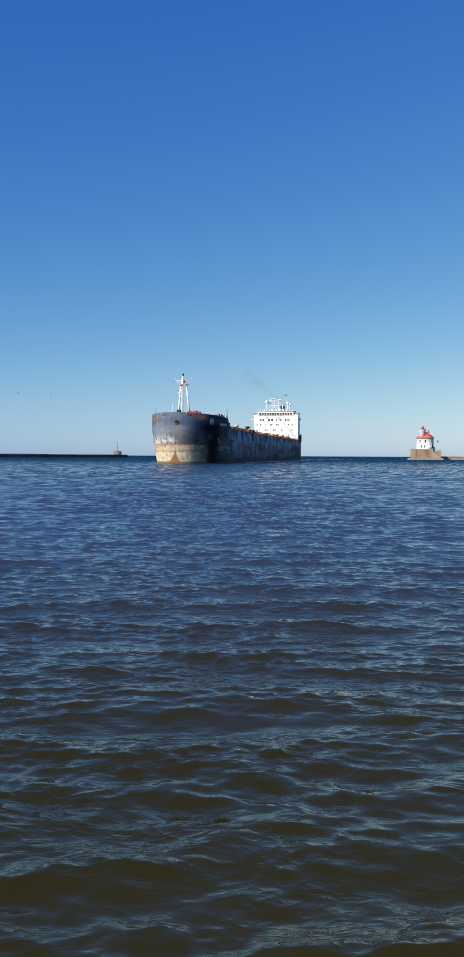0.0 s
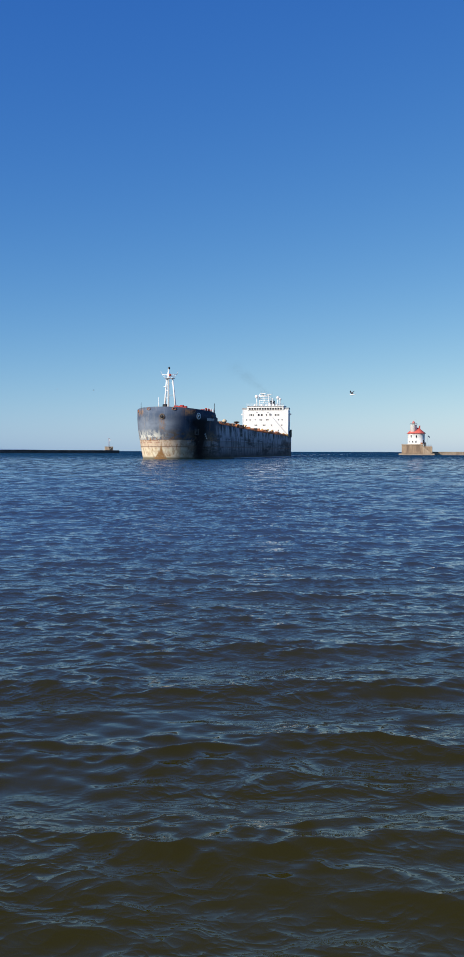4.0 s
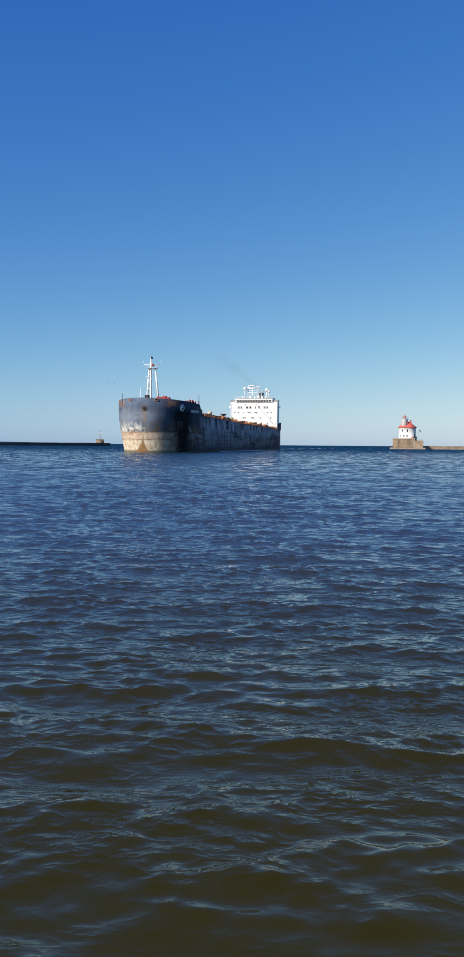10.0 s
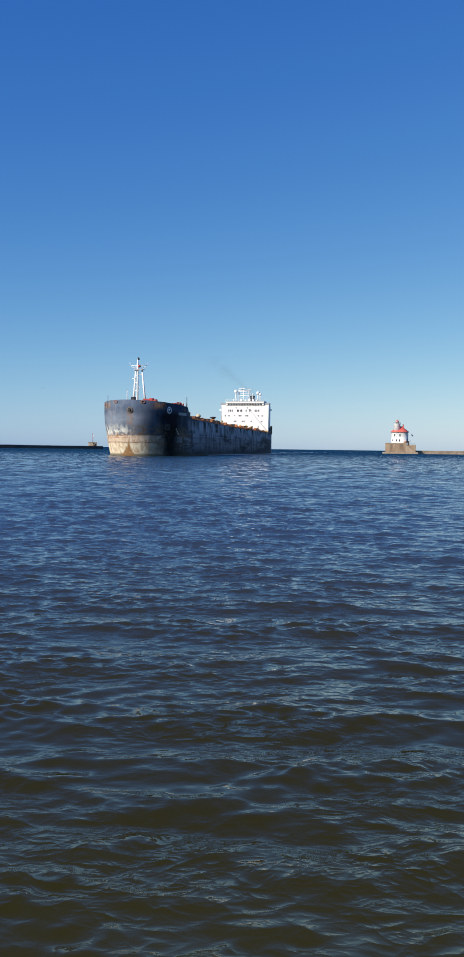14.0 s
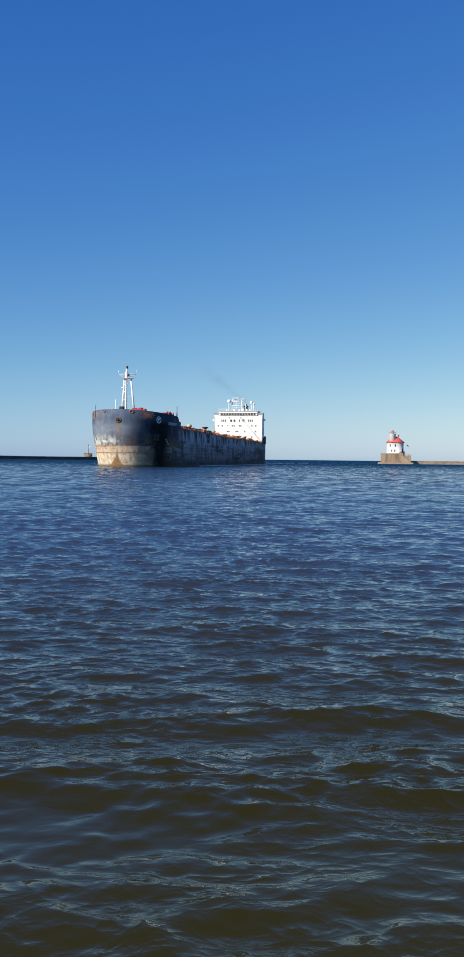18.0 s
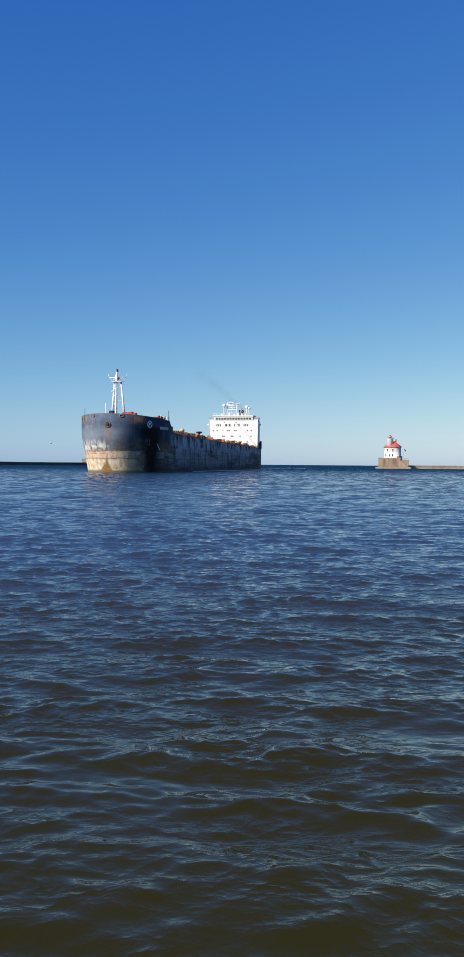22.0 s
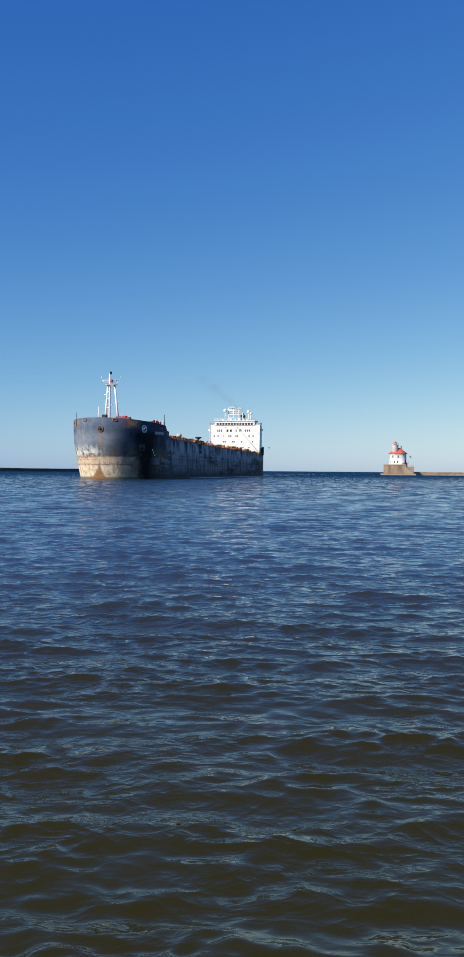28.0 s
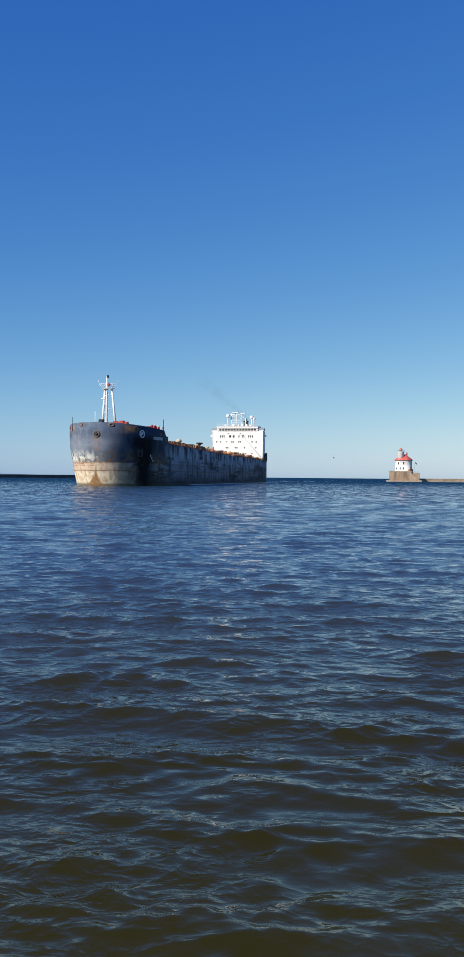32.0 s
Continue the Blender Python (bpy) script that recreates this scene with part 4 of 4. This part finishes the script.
def bow_fittings():
    h = part("hawse_pipe", lathe([(0.75, -0.25), (0.85, 0.0), (0.72, 0.16), (0.5, 0.1), (0.45, -0.2)], n=20), DULL_STEEL, ship, "round rusty hawse fitting")
    h.matrix_local = Matrix.Translation((0.8, 0.05, 12.2)) @ pose(0, 0, 0, 90, 0, 0)
    part("anchor_stock", lathe([(0.4, 0.1), (0.42, 0.3), (0.2, 0.38)], n=12), BLACK, h)
    # anchor in its recess on the flared plating
    m = side_pose(0.56, 8.6, -0.18)
    a = part("anchor", box(-0.22, 0.22, -0.2, 0.1, -0.8, 1.6, 0.08), BLACK, ship, "black stockless anchor")
    a.matrix_local = m
    part("fluke", box(-1.0, -0.4, -0.25, 0.1, -1.3, 0.3, 0.12), BLACK, a)
    part("fluke", box(0.4, 1.0, -0.25, 0.1, -1.3, 0.3, 0.12), BLACK, a)
    part("crown", box(-1.0, 1.0, -0.25, 0.12, -1.6, -1.2, 0.1), BLACK, a)
    # emblem: plain ring and blot
    m = side_pose(0.60, 12.55, 0.02)
    e = part("emblem", lathe([(0.95, -0.03), (0.95, 0.04), (0.72, 0.05), (0.72, -0.03)], n=28), WHITE, ship, "round white ring emblem painted on the bow")
    e.matrix_local = m @ pose(0, 0, 0, 90, 0, 0)
    part("emblem_field", lathe([(0.72, -0.02), (0.72, 0.03)], n=24), BLACK, e)
    for px, py, pr, pw in ((-0.12, 0.12, 0.30, 1.2), (0.22, 0.30, 0.16, 1.5), (-0.28, -0.22, 0.20, 0.8)):
        part("emblem_mark", lathe([(pr, -0.01), (pr, 0.05), (pr * 0.8, 0.06)], (px, py, 0), 14, sx=pw), WHITE, e)
    # pale painted marks along the plating
    for k in range(9):
        c = 0.775 + k * 0.021
        b = part("painted_mark", box(-0.19, 0.19, -0.04, 0.1, -0.38, 0.38), PALE_GREY, ship)
        b.matrix_local = side_pose(c, 11.75, 0.02)
    for k in range(3):
        b = part("draught_mark", box(-0.14, 0.14, -0.03, 0.1, -0.2, 0.2), WHITE, ship)
        b.matrix_local = side_pose(0.70 + 0.012 * k, 7.4 - 0.6 * k, 0.02)
    # mooring openings near the rail
    for side, c, z in ((-1, 0.50, 14.0), (-1, 0.18, 14.4), (1, 0.22, 14.4), (1, 0.52, 13.9), (1, 0.90, 12.9)):
        f = part("fairlead", lathe([(0.28, -0.1), (0.42, 0.05), (0.3, 0.12), (0.2, -0.1)], n=14, sx=1.6), RUST, ship)
        f.matrix_local = side_pose(c, z, 0.02, side) @ pose(0, 0, 0, 90, 0, 0)


def deckhouse():
    y0 = 160.0
    house = part("deckhouse", box(-10.95, 10.85, y0, y0 + 5, 8.7, 21.6, 0.25), WHITE, ship, "white flat-fronted deckhouse")
    part("casing", box(-7, 7, y0 + 5, y0 + 8.4, 8.7, 20.5, 0.2), WHITE, ship)
    rows = (
        (19.3, 0.42, 0.95, (-7.34, -6.56, -5.78, -3.35, -2.95, -1.85, -1.5, 0.6, 2.25, 4.75, 5.53, 6.35)),
        (17.0, 0.5, 0.55, (-8.9, -7.25, -2.5, -1.8, 0.55, 1.25, 6.2, 7.95)),
        (14.55, 0.5, 0.55, (-10.4, -4.8, -4.1, -0.9, -0.2, 3.0, 7.8)),
        (12.1, 0.5, 0.55, (-6.0, -2.6, -1.8, 0.6, 1.3, 3.6, 6.2)),
    )
    for z, w, h, xs in rows:
        for x in xs:
            p = part("window", box(x - w / 2, x + w / 2, y0 - 0.03, y0 + 0.2, z - h / 2, z + h / 2, 0.03), DARK_GLASS, house)
            part("window_hood", box(x - w / 2 - 0.08, x + w / 2 + 0.08, y0 - 0.1, y0 + 0.1, z + h / 2, z + h / 2 + 0.08), WHITE, house)
    for x, z in ((-4.0, 20.6), (1.2, 20.6), (-4.73, 17.1)):
        part("vent_cowl", lathe([(0.2, 0), (0.26, 0.08), (0.16, 0.16)], n=12), GREY, house).matrix_local = Matrix.Translation((x, y0 - 0.05, z)) @ pose(0, 0, 0, 90, 0, 0)
    br = part("bridge", box(-8.7, 8.7, y0 - 0.3, y0 + 6, 21.6, 23.3, 0.12), WHITE, ship, "white bridge with a row of dark windows")
    part("bridge_roof", box(-8.95, 8.95, y0 - 0.7, y0 + 6.2, 23.3, 23.6, 0.08), WHITE, br)
    for k in range(13):
        x = -7.35 + k * 1.23
        part("window", box(x - 0.42, x + 0.42, y0 - 0.34, y0 - 0.1, 21.75, 22.5, 0.04), DARK_GLASS, br)
    part("visor", box(-8.7, 8.7, y0 - 0.6, y0 - 0.3, 22.62, 22.78, 0.03), WHITE, br)
    for s in (-1, 1):
        w = part("bridge_wing", box(*sorted((s * 8.7, s * 11.0)), y0 + 0.2, y0 + 3, 21.6, 21.85, 0.05), WHITE, ship)
        part("wing_rail", box(*sorted((s * 8.7, s * 11.1)), y0 + 0.2, y0 + 0.3, 21.85, 22.7, 0.03), GREY, w)
        part("wing_end", box(*sorted((s * 11.0, s * 11.1)), y0 + 0.3, y0 + 3, 21.85, 22.7, 0.03), GREY, w)
        part("side_lamp", box(*sorted((s * 11.2, s * 11.9)), y0 + 1.2, y0 + 2.0, 19.3, 20.0, 0.05), WHITE, w)
        part("corner_post", tube((s * 10.75, y0 - 0.1, 9), (s * 10.75, y0 - 0.1, 21.6), 0.12, n=8), WHITE, house)
    # radar frame, domes and aerials over the bridge
    fr = part("radar_frame", tube((-3.3, y0 + 3, 23.6), (-3.3, y0 + 3, 29.2), 0.22, 0.18), WHITE, ship, "white goalpost radar mast")
    for x in (-1.2, 0.9, 2.8):
        part("frame_leg", tube((x, y0 + 3, 23.6), (x, y0 + 3, 28.6 if x < 2 else 27.2), 0.2, 0.15), WHITE, fr)
    for z, a, b in ((26.3, -3.4, 2.9), (28.0, -3.4, 1.0), (28.6, -3.9, 1.6)):
        part("crossbar", tube((a, y0 + 3, z), (b, y0 + 3, z), 0.15), WHITE, fr)
    part("radar_scanner", box(-3.2, -0.4, y0 + 2.7, y0 + 3.1, 29.3, 29.65, 0.08), WHITE, fr)
    part("scanner_motor", box(-2.0, -1.5, y0 + 2.7, y0 + 3.2, 28.7, 29.3, 0.05), GREY, fr)
    part("radar_scanner", box(0.4, 2.4, y0 + 2.7, y0 + 3.1, 28.9, 29.2, 0.08), WHITE, fr)
    for x, h in ((-2.5, 30.6), (0.2, 30.2), (1.5, 29.9), (2.6, 30.4), (-0.8, 30.9), (3.6, 28.3)):
        part("aerial", tube((x, y0 + 3.2, 26.3), (x, y0 + 3.2, h), 0.05, 0.03, 5), GREY, fr)
    for x, z, w in ((-2.2, 24.2, 0.9), (0.0, 24.0, 0.7), (1.6, 24.4, 1.0), (3.4, 24.1, 0.8), (-5.6, 24.0, 0.7), (5.0, 24.0, 0.6)):
        part("monkey_island_locker", box(x - w / 2, x + w / 2, y0 + 1.6, y0 + 2.6, 23.6, z + 0.4, 0.06), WHITE, br)
    for z in (25.2, 27.2):
        part("crossbar", tube((-3.3, y0 + 3, z), (2.8, y0 + 3, z), 0.08), WHITE, fr)
    part("stay", tube((-3.3, y0 + 3, 28.6), (-5.4, y0 + 5, 23.6), 0.07), WHITE, fr)
    part("stay", tube((1.0, y0 + 3, 28.4), (4.6, y0 + 5, 23.6), 0.07), WHITE, fr)
    for x, z, r in ((-4.6, 28.0, 0.85), (5.55, 27.35, 0.8), (6.6, 26.7, 0.6)):
        d = part("radome", ball((x, y0 + 2, z), r, 16), WHITE, ship, "white radome on a post")
        part("radome_post", tube((x, y0 + 2, 23.6), (x, y0 + 2, z - r * 0.8), 0.22, n=8), WHITE, d)
    f = part("funnel", lathe([(1.15, 0), (1.05, 2.6), (1.12, 2.7), (1.1, 3.2), (0.8, 3.3)], (2.2, y0 + 6.5, 23.0), 20), BLACK, ship, "dark exhaust funnel")
    part("exhaust_pipe", tube((2.2, y0 + 6.5, 26), (2.2, y0 + 6.5, 27.2), 0.35, n=10), BLACK, f)
    for k in range(22):
        x = -8.8 + k * 0.84
        part("roof_stanchion", tube((x, y0 - 0.5, 23.6), (x, y0 - 0.5, 24.5), 0.035, n=5), WHITE, br)
    for h in (24.1, 24.5):
        part("roof_rail", tube((-8.8, y0 - 0.5, h), (8.8, y0 - 0.5, h), 0.035, n=5), WHITE, br)
    # derrick boom stowed down the front
    b = part("derrick_boom", tube((2.2, y0 - 0.5, 19.6), (10.6, y0 - 1.2, 9.9), 0.06, 0.08, 8), MAST_WHITE, ship, "slim white stowed derrick boom")
    part("boom_fitting", box(1.8, 2.6, y0 - 0.6, y0, 19.4, 20.0, 0.06), GREY, b)
    part("boom_cradle", box(9.6, 11.0, y0 - 2.0, y0 - 0.6, 8.8, 10.3, 0.1), YELLOW, ship)
    part("stores_box", box(8.2, 9.4, y0 - 2.0, y0 - 0.8, 8.8, 9.9, 0.08), ORANGE, ship)
    for x, yy, h in ((11.2, 166, 12.6), (10.4, 167, 12.1), (11.1, 162.5, 11.9)):
        part("stern_fitting", box(x - 0.45, x + 0.3, yy - 0.5, yy + 0.5, 9, h, 0.1), BLACK, ship)


def wash():
    """Thin foam along the waterline and the wake behind the stern."""
    rnd = random.Random(4)
    bm = bmesh.new()
    for side in (1, -1):
        prev = None
        y = 44.0
        while y < 168:
            w = 0.08 + 0.6 * abs(noise.noise((y * 0.22, side, 0)))
            row = [bm.verts.new((side * (HALF_BEAM - 0.1), y, 0.2)), bm.verts.new((side * (HALF_BEAM + w), y + 0.2, 0.1)), bm.verts.new((side * (HALF_BEAM + w), y + 0.2, -0.3))]
            if prev:
                for j in range(2):
                    q = (prev[j], prev[j + 1], row[j + 1], row[j])
                    bm.faces.new(q if side < 0 else q[::-1])
            prev = row
            y += 0.9
    part("wash", bm, FOAM, ship, "thin white wash along the waterline")
    for line in range(5):
        y = 171.0 + line * 6
        while y < 420:
            length = rnd.uniform(4, 22)
            x = HALF_BEAM - 1.5 - line * 4.6 + rnd.gauss(0, 1.0)
            w = rnd.uniform(0.12, 0.5)
            bm = bmesh.new()
            a = [bm.verts.new((x + s * w * t, y + length * u, 0.07)) for u, t, s in ((0, 0.2, 1), (0.3, 1, 1), (0.7, 0.9, 1), (1, 0.2, 1), (1, 0.2, -1), (0.6, 1, -1), (0.3, 0.8, -1), (0, 0.2, -1))]
            low = [bm.verts.new((v.co.x, v.co.y, -0.2)) for v in a]
            bm.faces.new(a)
            for k in range(8):
                bm.faces.new((a[k], low[k], low[(k + 1) % 8], a[(k + 1) % 8]))
            part("foam_streak", bm, FOAM, ship)
            y += length + rnd.uniform(6, 40)


ship_decks()
hatches()
deck_rail()
deck_gear()
foremast()
bow_fittings()
deckhouse()
wash()



# ---- smoke from the funnel ----
def smoke():
    rnd = random.Random(21)
    ob = root("smoke_plume", "faint thin dark exhaust smoke drifting off the funnel", "smoke")
    run = 0.0
    while run < 30:
        r = 1.2 + 0.15 * run
        u = run / 30
        b = part("puff", ball((0, 0, 0), 1.0, 24), SMOKE, ob)
        b.location = (2.0 - 20 * u + rnd.gauss(0, 0.5 * u), 166.5 + rnd.gauss(0, 2 * u), 27.4 + 15 * u ** 0.9 + rnd.gauss(0, 0.6 * u))
        b.scale = (r * 1.25, r * 0.5, r)
        b.visible_shadow = False
        run += r * 0.95
    return ob


plume = smoke()


# ---- gulls: x across, y forward, z up ----
def gull(label):
    ob = root("gull", label, "bird", "gulls over the harbour")
    part("body", lathe([(0.01, -0.27), (0.06, -0.2), (0.085, -0.05), (0.075, 0.1), (0.045, 0.18), (0.05, 0.24), (0.03, 0.3), (0.008, 0.35)], n=12), FEATHER, ob).rotation_euler = (radians(-90), 0, 0)
    part("tail", box(-0.07, 0.07, -0.42, -0.22, -0.01, 0.012, 0.004), FEATHER, ob)
    part("bill", tube((0, 0.33, -0.005), (0, 0.41, -0.015), 0.014, 0.004, 6), YELLOW, ob)
    wings = []
    for s in (-1, 1):
        bm = bmesh.new()
        prev = None
        for u in (0, 0.15, 0.3, 0.45, 0.6, 0.75, 0.9, 1.0):
            x = 0.05 + 0.6 * u
            lead = 0.12 + 0.08 * math.sin(u * math.pi * 0.9) - 0.26 * max(u - 0.45, 0)
            chord = 0.2 * (1 - u ** 2.2) + 0.02
            z = 0.03 + 0.10 * math.sin(u * 2.4)
            row = [bm.verts.new((s * x, lead - chord * c, z + h)) for c, h in ((0, 0), (0.35, 0.018), (1, 0), (0.35, -0.006))]
            if prev:
                for j in range(4):
                    q = (prev[j], row[j], row[(j + 1) % 4], prev[(j + 1) % 4])
                    bm.faces.new(q if s > 0 else q[::-1]).smooth = True
            prev = row
        bm.faces.new(prev)
        wings.append(part("wing", bm, GREY_FEATHER, ob, "grey black-tipped wing"))
    return ob, wings


gull_low, wings_low = gull("white gull with grey wings flying low past the bow")
gull_high, wings_high = gull("white gull with grey wings flying over the bow")
speck_a, wings_a = gull("distant gull gliding beyond the ship")
speck_b, wings_b = gull("distant gull gliding low across the harbour mouth")


def flight(bird, wings, points, beat, swing, crab=0.0, shift=0.0):
    """Straight legs between (seconds, place), heading along them, or turned into the wind by crab degrees; the wings beat that many times a second, shift of a beat late."""
    rows = []
    for k, (t, p) in enumerate(points):
        a, b = points[max(k - 1, 0)][1], points[min(k + 1, len(points) - 1)][1]
        d = Vector(b) - Vector(a)
        rows.append((t, pose(*p, 0, 0, math.degrees(math.atan2(-d.x, d.y)) + crab)))
    walk(bird, rows)
    for wing, s in zip(wings, (1, -1)):
        walk(wing, [(k / 10, pose(0, 0, 0, 0, -s * (10 - swing * math.cos(math.tau * (beat * k / 10 + shift))), 0)) for k in range(321)])


def motions():
    walk(water, [(0, pose(0, 0, 0)), (16, pose(DRIFT[0] * 16, DRIFT[1] * 16, 0)), (32, pose(DRIFT[0] * 32, DRIFT[1] * 32, 0))])
    walk(ship, [
        (0, pose(-17.06, 249.95, 0, 0, 0, -13.594)), (4, pose(-18.31, 243.95, 0, 0, 0, -13.649)), (8, pose(-19.61, 237.97, 0, 0, 0, -13.701)),
        (12, pose(-20.94, 231.99, 0, 0, 0, -13.751)), (16, pose(-22.29, 226.00, 0, 0, 0, -13.799)), (20, pose(-23.67, 219.99, 0, 0, 0, -13.844)),
        (24, pose(-25.07, 213.93, 0, 0, 0, -13.887)), (28, pose(-26.47, 207.81, 0, 0, 0, -13.928)), (32, pose(-27.89, 201.63, 0, 0, 0, -13.966))])
    walk(plume, [(t, pose(-17.06 - 0.338 * t, 249.95 - 1.51 * t, 0, 0, 0, -13.6 - 0.0116 * t)) for t in (0, 16, 32)])
    flight(gull_high, wings_high, [(0, (7.2, 116, 10.6)), (1, (-1.29, 104, 11.16)), (1.5, (-5.08, 98, 11.45)), (2, (-9.92, 92, 11.4)), (2.5, (-14.41, 86, 11.7)),
                                   (3, (-19.74, 80, 12.08)), (6, (-52, 44, 14)), (32, (-330, -270, 30))], 2.5, 40, shift=-0.25)
    flight(gull_low, wings_low, [(0, (62, 103, 6.6)), (3, (25.13, 97, 7.75)), (3.2, (22.85, 96.6, 7.75)), (3.5, (19.74, 96, 8.02)), (5.5, (-7.17, 91, 10.33)), (5.8, (-12.25, 90.3, 10.72)),
                                 (6, (-15.38, 89.8, 11.33)), (6.2, (-19.08, 89.3, 11.6)), (8, (-50, 85, 13.5)), (32, (-400, 20, 30))], 2.5, 42, -48)
    flight(speck_a, wings_a, [(0, (-75, 300, 24)), (9, (-43.3, 320, 25.2)), (10, (-40.5, 322, 25.3)), (18, (-24, 340, 22)), (32, (-10, 420, 12))], 1.1, 20)
    flight(speck_b, wings_b, [(0, (-70, 330, 25)), (9, (-38.3, 340, 26.5)), (10, (-40.0, 342, 26.6)), (18, (-59.0, 198, 11.0)), (20.2, (-45.84, 196.0, 7.96)), (20.6, (-43.32, 196.0, 7.6)), (21, (-40.85, 196.0, 7.17)),
                              (21.5, (-37.5, 196.0, 7.04)), (22, (-34.04, 195.0, 6.97)), (22.5, (-29.85, 195.0, 7.07)), (25, (-8.61, 196.0, 7.82)), (28, (14.62, 200.0, 7.59)), (30, (20.81, 200.0, 6.87)), (31, (24.6, 200.0, 7.1)), (32, (28.55, 200.0, 6.96))], 1.25, 30)


motions()
